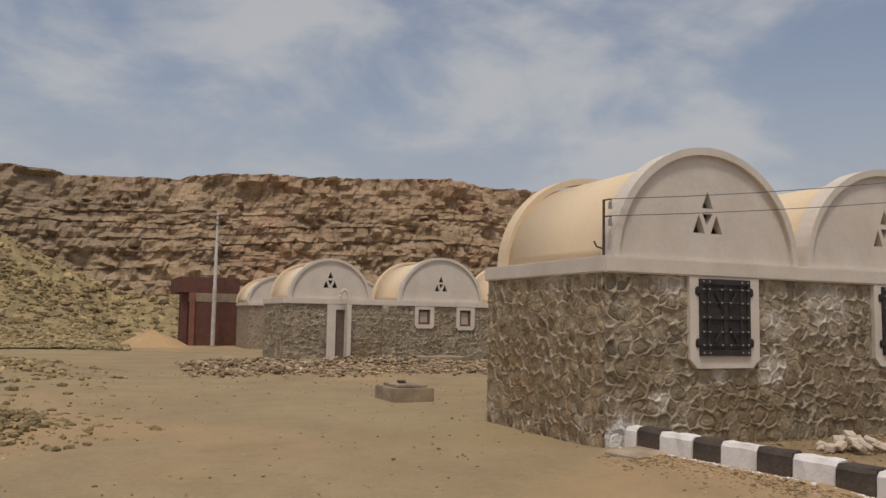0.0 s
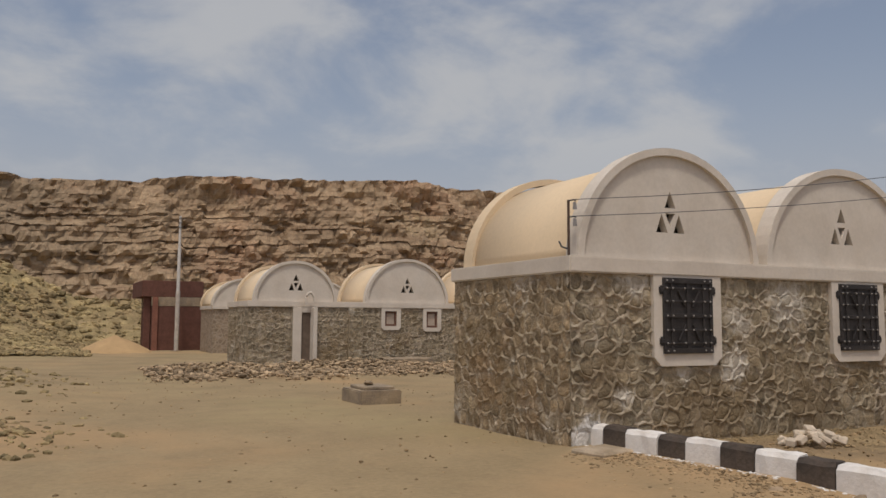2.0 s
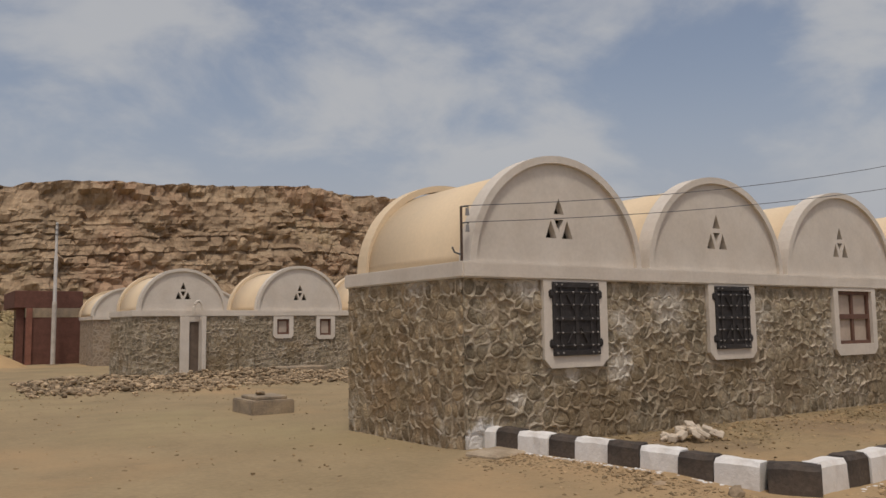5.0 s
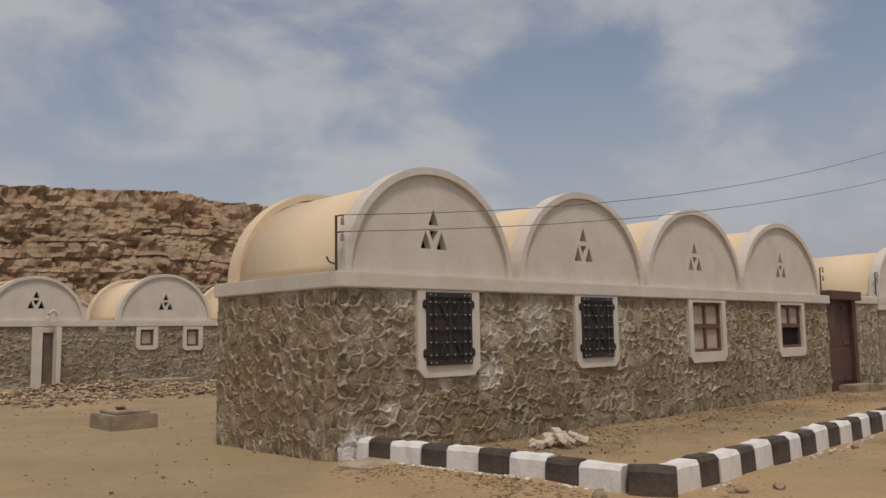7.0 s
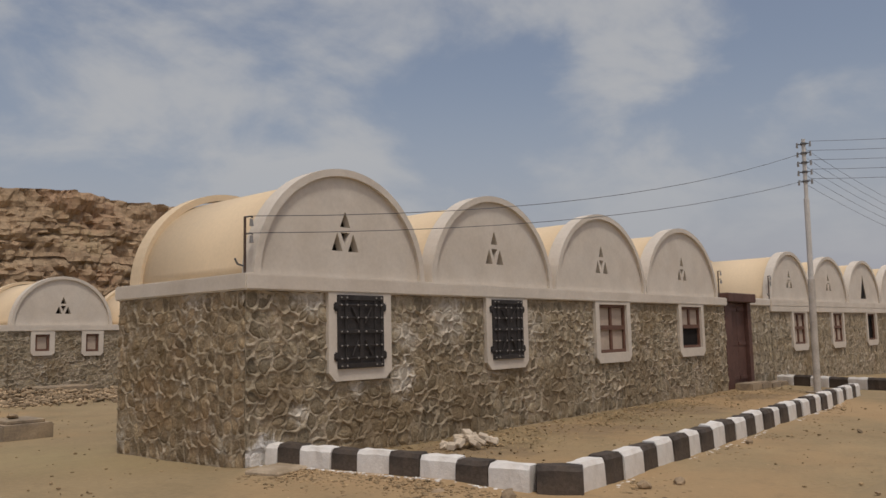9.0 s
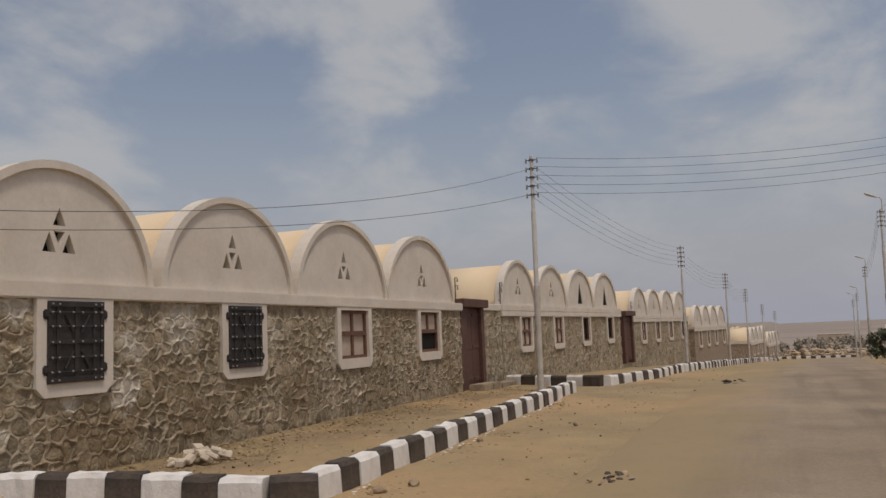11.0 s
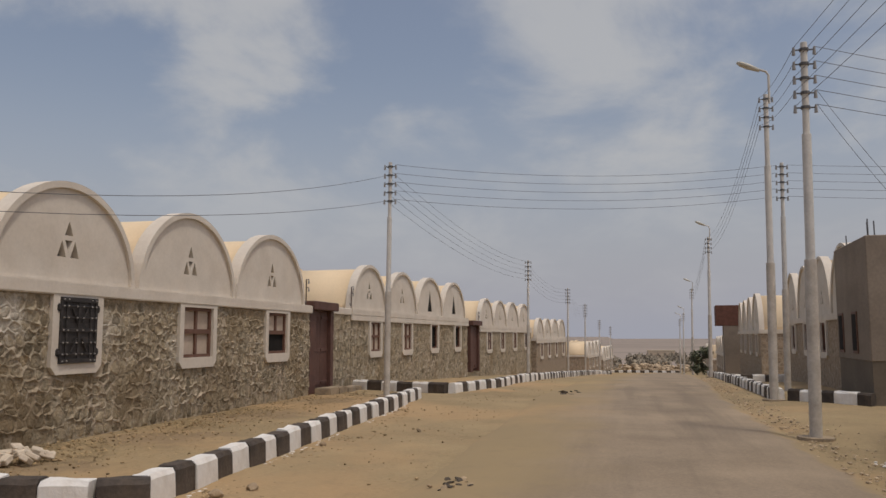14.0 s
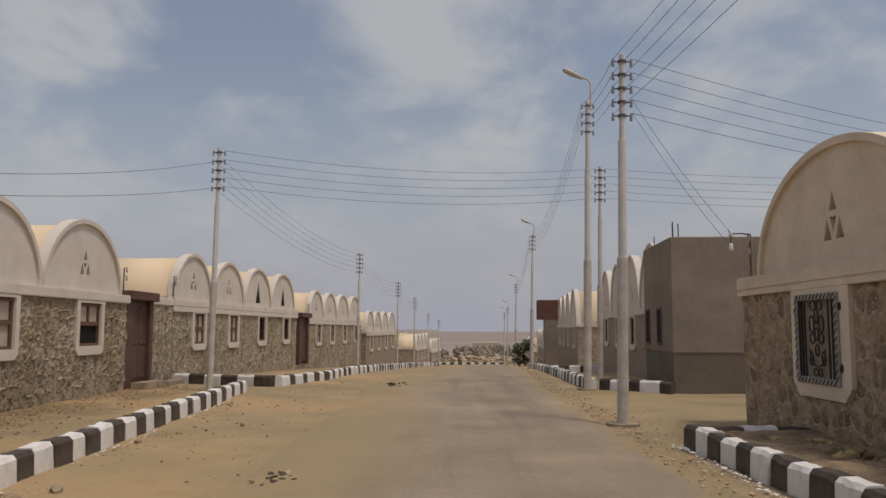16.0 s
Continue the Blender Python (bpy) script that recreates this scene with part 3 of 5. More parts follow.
def tympanum_mesh(cx, r, rise, z0, vents, y, depth):
    bm = bmesh.new()
    loops = [arch_pts(cx, r, rise, z0)] + vents
    edges = []
    for pts in loops:
        vs = [bm.verts.new((x, y, z)) for x, z in pts]
        edges += [bm.edges.new((vs[i], vs[(i + 1) % len(vs)])) for i in range(len(vs))]
    fill = bmesh.ops.triangle_fill(bm, use_beauty=True, use_dissolve=False, edges=edges)
    faces = [g for g in fill["geom"] if isinstance(g, bmesh.types.BMFace)]
    # drop the triangles that fill the vents
    for f in faces[:]:
        c = f.calc_center_median()
        for tri in vents:
            s = [(tri[(i + 1) % 3][0] - tri[i][0]) * (c.z - tri[i][1]) - (tri[(i + 1) % 3][1] - tri[i][1]) * (c.x - tri[i][0]) for i in range(3)]
            if all(v > 0 for v in s) or all(v < 0 for v in s):
                bm.faces.remove(f)
                faces.remove(f)
                break
    ext = bmesh.ops.extrude_face_region(bm, geom=faces)
    bmesh.ops.translate(bm, vec=(0, depth, 0), verts=[g for g in ext["geom"] if isinstance(g, bmesh.types.BMVert)])
    return bm


def vault(parent, cx, depth, single=False, r=R_ARCH, vent=1.0, rise=RISE, plaster=None):
    """One barrel vault with its rims and pierced front wall."""
    plaster = plaster or WHITE
    depth -= 0.10
    n = 32
    bm = bmesh.new()
    outer, inner = arch_pts(cx, r - 0.05, rise - 0.15, ROOF_Z, n), arch_pts(cx, r - 0.2, rise - 0.3, ROOF_Z, n)
    prism(bm, outer + inner[::-1], 0.10, depth - 0.10)
    barrel = part("vault", bm, CREAM, parent, "cream plastered barrel vault")
    for p in barrel.data.polygons:
        p.use_smooth = len(p.vertices) == 4
    for y0, y1 in ((-0.03, 0.26), (depth - 0.3, depth + 0.02)):
        bm = bmesh.new()
        a, b = arch_pts(cx, r, rise, ROOF_Z - 0.004, n), arch_pts(cx, r - 0.11, rise - 0.11, ROOF_Z - 0.004, n)
        prism(bm, a + b[::-1], y0, y1)
        part("arch_rim", bm, plaster if y0 < 1 else CREAM, barrel, "raised plaster arch rim")
    bm = tympanum_mesh(cx, r - 0.10, rise - 0.10, ROOF_Z - 0.01, triangles(cx, 3.66 if not single else 3.78, vent if not single else 1.15, single), 0.035, 0.13)
    part("front_wall", bm, plaster, barrel, "pale arched wall with triangular vents")
    bm = bmesh.new()
    # single vents get the near-black backing close up, as painted recess shade
    prism(bm, arch_pts(cx, r - 0.16, rise - 0.16, ROOF_Z, n), 0.065 if single else 0.20, 0.26)
    part("vent_backing", bm, DARK if single else VENT, barrel)
    bm = bmesh.new()
    prism(bm, arch_pts(cx, r - 0.14, rise - 0.14, ROOF_Z, n), depth - 0.2, depth - 0.08)
    part("back_wall", bm, WHITE, barrel)
    return barrel


# the shade inside the vents is put into this dark backing colour
VENT = material("vent_shade_plaster", (0.045, 0.038, 0.032), 0.9, 0.15, 4, 20, 0.1)


def surround(parent, x0, x1, z0, z1, hole, c=0.13, plaster=None):
    """White plastered window surround with cut lower corners."""
    bm = bmesh.new()
    hx0, hx1, hz0, hz1 = hole
    y0, y1 = -0.075, 0.06
    prism(bm, [(x0, z1), (x0, z0 + c), (x0 + c, z0), (hx0, z0), (hx0, z1)], y0, y1)
    prism(bm, [(x1, z1), (hx1, z1), (hx1, z0), (x1 - c, z0), (x1, z0 + c)], y0, y1)
    box(bm, hx0, hx1, y0, y1, z0, hz0)
    box(bm, hx0, hx1, y0, y1, hz1, z1)
    bmesh.ops.remove_doubles(bm, verts=bm.verts, dist=0.001)
    return part("window_surround", bm, plaster or WHITE, parent, "whitewashed window surround with cut lower corners")


STUD = []


def stud_mesh():
    if not STUD:
        bm = bmesh.new()
        bmesh.ops.create_cone(bm, cap_ends=True, segments=8, radius1=0.017, radius2=0.009, depth=0.02, matrix=pose(0, 0, 0, 90, 0, 0))
        me = bpy.data.meshes.new("stud")
        bm.to_mesh(me)
        bm.free()
        me.materials.append(GREY_IRON)
        STUD.append(me)
    return STUD[0]


def shutter_window(parent, x0, x1, z0, z1):
    """Black iron shutter: sheet, straps, diagonal braces, studs and wall lugs."""
    surround(parent, x0 - 0.17, x1 + 0.20, z0 - 0.19, BAND_Z, (x0, x1, z0, z1))
    bm = bmesh.new()
    box(bm, x0 - 0.01, x1 + 0.01, -0.085, -0.06, z0 - 0.01, z1 + 0.01)
    sh = part("iron_shutter", bm, BLACK_IRON, parent, "black iron shutter with studs and straps")
    w, h, xm, zm = x1 - x0, z1 - z0, (x0 + x1) / 2, (z0 + z1) / 2
    bars = [(x0 - 0.01, x0 + 0.05, z0 - 0.01, z1 + 0.01), (x0 + 0.13, x0 + 0.19, z0, z1), (xm - 0.035, xm + 0.035, z0, z1), (x1 - 0.19, x1 - 0.13, z0, z1), (x1 - 0.05, x1 + 0.01, z0 - 0.01, z1 + 0.01)]
    for k, q in enumerate(bars):
        bm = bmesh.new()
        box(bm, q[0], q[1], -0.103, -0.085, q[2], q[3], 0.004)
        part("strap", bm, BLACK_IRON, sh)
    for z, t in ((z0 + 0.03, 0.04), (z0 + 0.14, 0.012), (z0 + 0.33, 0.012), (zm, 0.03), (z1 - 0.33, 0.012), (z1 - 0.14, 0.012), (z1 - 0.03, 0.04)):
        bm = bmesh.new()
        box(bm, x0, x1, -0.112, -0.103, z - t, z + t, 0.003)
        part("strap", bm, BLACK_IRON, sh)
    for sx in (-1, 1):
        for sz in (-1, 1):
            bm = bmesh.new()
            tube(bm, [(xm + sx * 0.07, -0.105, zm + sz * 0.13), (xm + sx * 0.20, -0.105, zm + sz * 0.36)], 0.014, 6)
            part("brace", bm, BLACK_IRON, sh)
            bm = bmesh.new()
            xx = x0 - 0.03 if sx < 0 else x1 + 0.03
            zz = zm + sz * (h / 2 - 0.17)
            box(bm, xx - 0.045, xx + 0.045, -0.094, -0.07, zz - 0.065, zz + 0.065, 0.02, 2)
            box(bm, xx - 0.032, xx + 0.032, -0.108, -0.094, zz - 0.03, zz + 0.03, 0.006)
            part("wall_lug", bm, BLACK_IRON, sh)
    for x in (x0 + 0.05, x0 + 0.16, xm - 0.08, xm + 0.08, x1 - 0.16, x1 - 0.05):
        for k, z in enumerate((z0 + 0.03, z0 + 0.14, z0 + 0.33, zm, z1 - 0.33, z1 - 0.14, z1 - 0.03)):
            if (x in (xm - 0.08, xm + 0.08)) and k in (0, 6):
                continue
            st = new("stud", stud_mesh())
            st.parent = sh
            st.matrix_basis = pose(x, -0.118, z)
    return sh


def wood_window(parent, x0, x1, z0, z1, open_low=False):
    surround(parent, x0 - 0.16, x1 + 0.16, z0 - 0.22, BAND_Z, (x0, x1, z0, z1))
    t = 0.07
    xm, zm = (x0 + x1) / 2, z0 + 0.52 * (z1 - z0)
    bm = bmesh.new()
    for a, b, c, d in ((x0, x0 + t, z0, z1), (x1 - t, x1, z0, z1), (x0 + t, x1 - t, z0, z0 + t), (x0 + t, x1 - t, z1 - t, z1), (x0 + t, x1 - t, zm - 0.05, zm + 0.05)):
        box(bm, a, b, -0.01, 0.07, c, d)
    f = part("window_frame", bm, BROWN_WOOD, parent, "brown painted wooden window frame")
    for k, (c, d) in enumerate(((z0 + t, zm - 0.05), (zm + 0.05, z1 - t))):
        dark = open_low and k == 0
        if not dark:
            bm = bmesh.new()
            box(bm, xm - 0.04, xm + 0.04, 0.0, 0.06, c, d)
            part("mullion", bm, BROWN_WOOD, f)
        for a, b in (((x0 + t, x1 - t),) if dark else ((x0 + t, xm - 0.04), (xm + 0.04, x1 - t))):
            bm = bmesh.new()
            box(bm, a, b, 0.045, 0.06, c, d)
            part("pane", bm, DARK if dark else PINK_PANE, f, "open dark pane" if dark else "pale boarded pane")
    return f


def dark_window(parent, x0, x1, z0, z1):
    surround(parent, x0 - 0.16, x1 + 0.16, z0 - 0.22, BAND_Z, (x0, x1, z0, z1))
    bm = bmesh.new()
    for a, b, c, d in ((x0, x0 + 0.07, z0, z1), (x1 - 0.07, x1, z0, z1), (x0 + 0.07, x1 - 0.07, z0, z0 + 0.07), (x0 + 0.07, x1 - 0.07, z1 - 0.07, z1)):
        box(bm, a, b, 0.0, 0.07, c, d)
    f = part("window_frame", bm, BROWN_WOOD, parent, "dark brown window frame")
    bm = bmesh.new()
    box(bm, x0 + 0.02, x1 - 0.02, 0.1, 0.12, z0 + 0.02, z1 - 0.02)
    part("pane", bm, DARK, f)


def small_window(parent, x0, x1, z0, z1):
    surround(parent, x0 - 0.15, x1 + 0.17, z0 - 0.16, BAND_Z, (x0, x1, z0, z1), 0.1)
    bm = bmesh.new()
    for a, b, c, d in ((x0, x0 + 0.08, z0, z1), (x1 - 0.08, x1, z0, z1), (x0 + 0.08, x1 - 0.08, z0, z0 + 0.08), (x0 + 0.08, x1 - 0.08, z1 - 0.08, z1)):
        box(bm, a, b, -0.02, 0.07, c, d)
    f = part("window_frame", bm, BROWN_WOOD, parent, "brown wooden window frame")
    bm = bmesh.new()
    box(bm, x0 + 0.08, x1 - 0.08, 0.03, 0.05, z0 + 0.08, z1 - 0.08)
    part("pane", bm, PINK_PANE, f, "pale boarded pane")


def grille_window(parent, x0, x1, z0, z1):
    """Ornamental iron grille: woven border, uprights, and a chain of ovals and scrolls."""
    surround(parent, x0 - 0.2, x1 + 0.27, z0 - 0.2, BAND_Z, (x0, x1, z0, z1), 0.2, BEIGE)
    bm = bmesh.new()
    box(bm, x0, x1, -0.02, 0.0, z0, z1)
    f = part("window_backing", bm, PALE_BACK, parent, "dusty pale boards behind the grille")
    bm = bmesh.new()
    for a, b, c, d in ((x0, x0 + 0.09, z0, z1), (x1 - 0.09, x1, z0, z1), (x0 + 0.09, x1 - 0.09, z0, z0 + 0.09), (x0 + 0.09, x1 - 0.09, z1 - 0.09, z1)):
        box(bm, a, b, -0.11, -0.07, c, d, 0.008)
    g = part("grille_frame", bm, GREY_WOVEN, parent, "grey woven iron grille frame")
    for k in range(11):
        for xx in (x0 + 0.045, x1 - 0.045):
            bm = bmesh.new()
            z = z0 + 0.1 + k * (z1 - z0 - 0.2) / 10
            tube(bm, [(xx - 0.035, -0.115, z - 0.035), (xx + 0.035, -0.115, z + 0.035)], 0.008, 5)
            part("twist", bm, BLACK_IRON, g)
        for zz in (z0 + 0.045, z1 - 0.045):
            bm = bmesh.new()
            x = x0 + 0.1 + k * (x1 - x0 - 0.2) / 10
            tube(bm, [(x - 0.035, -0.115, zz - 0.035), (x + 0.035, -0.115, zz + 0.035)], 0.008, 5)
            part("twist", bm, BLACK_IRON, g)
    for xx, zz in ((x0 - 0.02, z0 + 0.25), (x0 - 0.02, z1 - 0.25), (x1 + 0.02, z0 + 0.25), (x1 + 0.02, z1 - 0.2)):
        bm = bmesh.new()
        box(bm, xx - 0.045, xx + 0.045, -0.10, -0.06, zz - 0.06, zz + 0.06, 0.018, 2)
        part("wall_lug", bm, BLACK_IRON, g)
    xm = (x0 + x1) / 2
    for dx in (-0.42, -0.36, -0.28, 0.28, 0.36, 0.42):
        bm = bmesh.new()
        tube(bm, [(xm + dx * (x1 - x0), -0.085, z0 + 0.08), (xm + dx * (x1 - x0), -0.085, z1 - 0.08)], 0.016, 6)
        part("upright", bm, BLACK_IRON, g)

    def ring(cx, cz, rx, rz, a0=0, a1=360):
        b = bmesh.new()
        n = 16
        tube(b, [(cx + rx * math.cos(radians(a0 + (a1 - a0) * k / n)), -0.085, cz + rz * math.sin(radians(a0 + (a1 - a0) * k / n))) for k in range(n + 1)], 0.014, 5)
        part("scroll", b, BLACK_IRON, g)

    hh = z1 - z0
    for f_, rx, rz in ((0.75, 0.055, 0.11), (0.55, 0.06, 0.09), (0.37, 0.055, 0.08)):
        ring(xm, z0 + f_ * hh, rx, rz)
    for sx in (-1, 1):
        ring(xm + sx * 0.10, z0 + 0.87 * hh, 0.085, 0.07)
        ring(xm + sx * 0.15, z0 + 0.66 * hh, 0.075, 0.12)
        ring(xm + sx * 0.14, z0 + 0.50 * hh, 0.07, 0.07)
        ring(xm + sx * 0.02, z0 + 0.38 * hh, 0.22, 0.24, -90, 0 if sx > 0 else -180)
        ring(xm + sx * 0.07, z0 + 0.13 * hh, 0.06, 0.05)
        ring(xm + sx * 0.19, z0 + 0.28 * hh, 0.05, 0.10)


PALE_BACK = material("dusty_board", (0.34, 0.285, 0.22), 0.9, 0.15, 4, 20, 0.1)

# rubble facing


def clip_poly(poly, px, py, nx, ny):
    """The part of a polygon on the side of the point p that n points away from."""
    out = []
    for i, (ax, ay) in enumerate(poly):
        bx, by = poly[(i + 1) % len(poly)]
        da, db = (ax - px) * nx + (ay - py) * ny, (bx - px) * nx + (by - py) * ny
        if da <= 0:
            out.append((ax, ay))
        if da * db < 0:
            q = da / (da - db)
            out.append((ax + q * (bx - ax), ay + q * (by - ay)))
    return out


def rubble_cells(length, height, size, seed):
    """Voronoi cells of stones laid in rough courses."""
    rnd = random.Random(seed)
    seeds, v = [], 0.0
    while v < height:
        h = size * rnd.choice((0.55, 0.8, 1.0, 1.2))
        u = -rnd.random() * size
        while u < length + size:
            w = size * rnd.choice((0.55, 0.75, 0.95, 1.2, 1.5))
            seeds.append((u + w / 2 + rnd.uniform(-0.1, 0.1) * size, v + h / 2 + rnd.uniform(-0.28, 0.28) * size))
            u += w
        v += h
    seeds.sort()
    cells = []
    reach = size * 2.6
    for i, (x, y) in enumerate(seeds):
        poly = [(max(0, x - reach), max(0, y - reach)), (min(length, x + reach), max(0, y - reach)), (min(length, x + reach), min(height, y + reach)), (max(0, x - reach), min(height, y + reach))]
        for step in (-1, 1):
            j = i + step
            while 0 <= j < len(seeds) and abs(seeds[j][0] - x) < 2 * reach * 0.7:
                xx, yy = seeds[j]
                dx, dy = xx - x, yy - y
                d = math.hypot(dx, dy)
                if 1e-6 < d < reach * 1.6:
                    poly = clip_poly(poly, (x + xx) / 2, (y + yy) / 2, dx / d, dy / d)
                    if len(poly) < 3:
                        break
                j += step
            if len(poly) < 3:
                break
        if len(poly) >= 3:
            cells.append(poly)
    return cells, seeds


def warp(u, v, k, length, height):
    """How far cell edges are bent at a place on the wall; the outline of the wall stays straight."""
    q = np.clip(np.minimum(np.minimum(u, length - u), np.minimum(v, height - v)) / 0.12, 0, 1)
    rs = np.random.RandomState(k)
    du, dv = 0.0, 0.0
    for wave, amp in ((0.75, 0.018), (0.52, 0.014), (0.38, 0.010), (0.24, 0.007), (0.15, 0.004), (0.11, 0.003)):
        for _ in range(2):
            a, p1, p2 = rs.uniform(0, 6.28, 3)
            x = 2 * math.pi / wave * (u * math.cos(a) + v * math.sin(a))
            du, dv = du + amp * np.sin(x + p1), dv + amp * np.sin(x + p2)
    return q * du, q * dv


def patchy(u, v, k, wave):
    """A smooth uneven field about 0.5, from 0 to 1."""
    rs = np.random.RandomState(k)
    f = 0.0
    for j in range(7):
        a, p = rs.uniform(0, 6.28, 2)
        w = wave * rs.uniform(0.5, 1.6)
        f = f + np.sin(2 * math.pi / w * (u * math.cos(a) + v * math.sin(a)) + p)
    return np.clip(0.5 + 0.17 * f, 0, 1)


def pointing_sheet(length, height, seeds, holes, seed, step, rib, fine=None):
    """Raised, hand-drawn mortar ribbons that run between the stones, as one uneven sheet."""
    nv = int(height / step) + 1
    cut = min(length, fine or length)
    us = np.linspace(0, cut, int(cut / step) + 1)
    if cut < length:
        us = np.concatenate((us, np.linspace(cut, length, int((length - cut) / (2 * step)) + 1)[1:]))
    nu = len(us)
    uu, vv = np.meshgrid(us, np.linspace(0, height, nv))
    u, v = uu.ravel(), vv.ravel()
    du, dv = warp(u, v, seed, length, height)
    du, dv = warp(u - du, v - dv, seed, length, height)
    pu, pv = u - du, v - dv
    S = np.array(seeds)
    d = np.zeros(len(u))
    order = np.argsort(u, kind="stable")
    for c in range(0, len(u), 3000):
        idx = order[c:c + 3000]
        near = S[(S[:, 0] > pu[idx].min() - 1.0) & (S[:, 0] < pu[idx].max() + 1.0)]
        dist = np.hypot(pu[idx][:, None] - near[:, 0], pv[idx][:, None] - near[:, 1])
        pick = np.argpartition(dist, 4, axis=1)[:, :5]
        dd = np.take_along_axis(dist, pick, 1)
        o = np.argsort(dd, axis=1)
        pick, dd = np.take_along_axis(pick, o, 1), np.take_along_axis(dd, o, 1)
        gap = np.hypot(near[pick[:, 1:], 0] - near[pick[:, :1], 0], near[pick[:, 1:], 1] - near[pick[:, :1], 1])
        e = (dd[:, 1:] ** 2 - dd[:, :1] ** 2) / (2 * gap)
        d[idx] = np.maximum(0, -np.log(np.exp(-e * 60).sum(axis=1)) / 60)
    wide_ = (0.009 + 0.009 * patchy(u, v, seed + 3, 0.5)) * max(1.0, step / 0.02)
    tall = (0.017 + 0.030 * patchy(u, v, seed + 5, 0.35)) * (0.45 + 0.55 * np.clip(patchy(u, v, seed + 8, 0.9) * 4 - 0.8, 0, 1)) * rib
    h = 0.004 + tall * np.exp(-(d / wide_) ** 2) + 0.006 * (patchy(u, v, seed + 9, 0.07) - 0.5)
    h = np.maximum(0.002, h)
    cu, cv = (uu[:-1, :-1] + uu[1:, 1:]) / 2, (vv[:-1, :-1] + vv[1:, 1:]) / 2
    ok = np.ones(cu.shape, bool)
    for a, b, c, e in holes:
        ok &= ~((cu > a) & (cu < b) & (cv > c) & (cv < e))
    jj, ii = np.nonzero(ok)
    base = jj * nu + ii
    faces = np.stack((base, base + 1, base + nu + 1, base + nu), 1)
    return np.stack((u, v, h), 1), faces


def rubble_facing(wall, m, length, height, holes, seed, size=0.25, singles=None, rib=1.0, mats=None, step=0.025, fine=None):
    """Faces a wall with rubble: rounded stones set between raised ribbons of pointing.
    m takes (u, v, out) to the wall's own space. singles: the stretch of u whose stones are objects of their own."""
    rnd = random.Random(seed)
    sv, sf, single = [], [], []
    cells, seeds = rubble_cells(length, height, size, seed)
    for poly in cells:
        cu, cv = sum(p[0] for p in poly) / len(poly), sum(p[1] for p in poly) / len(poly)
        if any(a - 0.03 < cu < b + 0.03 and c - 0.03 < cv < d + 0.03 for a, b, c, d in holes):
            continue
        soft = []
        for i, (ax, ay) in enumerate(poly):
            bx, by = poly[(i + 1) % len(poly)]
            if math.hypot(bx - ax, by - ay) > 0.02:
                soft += [(ax + 0.25 * (bx - ax), ay + 0.25 * (by - ay)), (ax + 0.75 * (bx - ax), ay + 0.75 * (by - ay))]
        if len(soft) < 5:
            continue
        n = len(soft)
        proud, tu, tv = rnd.uniform(0.003, 0.024), rnd.uniform(-0.10, 0.10), rnd.uniform(-0.12, 0.08)
        pts = np.array([(cu + (x - cu) * f, cv + (y - cv) * f) for f in (0.93, 0.80, 0.5) for x, y in soft] + [(cu, cv)])
        du, dv = warp(pts[:, 0], pts[:, 1], seed, length, height)
        pts = pts + np.stack((du, dv), 1)
        vs = []
        for k, (u, v) in enumerate(pts):
            lump = 0.016 * noise.noise((u * 11, v * 11, seed)) + tu * (u - cu) + tv * (v - cv)
            out = (-0.004, proud * 0.7 + lump, proud + lump, proud + lump)[k // n]
            vs.append(m @ Vector((u, v, out if k < n else max(0.003, out))))
        fs = [(r * n + i, r * n + (i + 1) % n, (r + 1) * n + (i + 1) % n, (r + 1) * n + i) for r in range(2) for i in range(n)] + [(2 * n + i, 2 * n + (i + 1) % n, 3 * n) for i in range(n)]
        if singles and singles[0] <= cu <= singles[1] and len(single) < 290:
            single.append((vs, fs))
        else:
            base = len(sv)
            sv += vs
            sf += [tuple(base + k for k in f) for f in fs]

    def mesh(name, vs, fs, mat):
        me = bpy.data.meshes.new(name)
        me.from_pydata(vs, [], fs)
        me.polygons.foreach_set("use_smooth", [True] * len(me.polygons))
        me.materials.append(mat)
        ob = new(name, me)
        ob.parent = wall
        return ob

    stone, mortar = mats or (STONE, MORTAR)
    for vs, fs in single:
        mesh("stone", vs, fs, stone)
    if sv:
        tagged(mesh("stone_facing", sv, sf, stone), "brown rubble stones", kind="stuff")
    pv, pf = pointing_sheet(length, height, seeds, holes, seed, step, rib, fine)
    mm = np.array(m)
    tagged(mesh("pointing", (pv @ mm[:3, :3].T + mm[:3, 3]).tolist(), pf.tolist(), mortar), "raised grey mortar pointing", kind="stuff")


FRONT = Matrix(((1, 0, 0, 0), (0, 0, -1, 0), (0, 1, 0, 0), (0, 0, 0, 1)))          # u = x, v = z, out = -y
SIDE = Matrix(((0, 0, -1, 0), (-1, 0, 0, 3.4), (0, 1, 0, 0), (0, 0, 0, 1)))          # the end wall, seen from -x


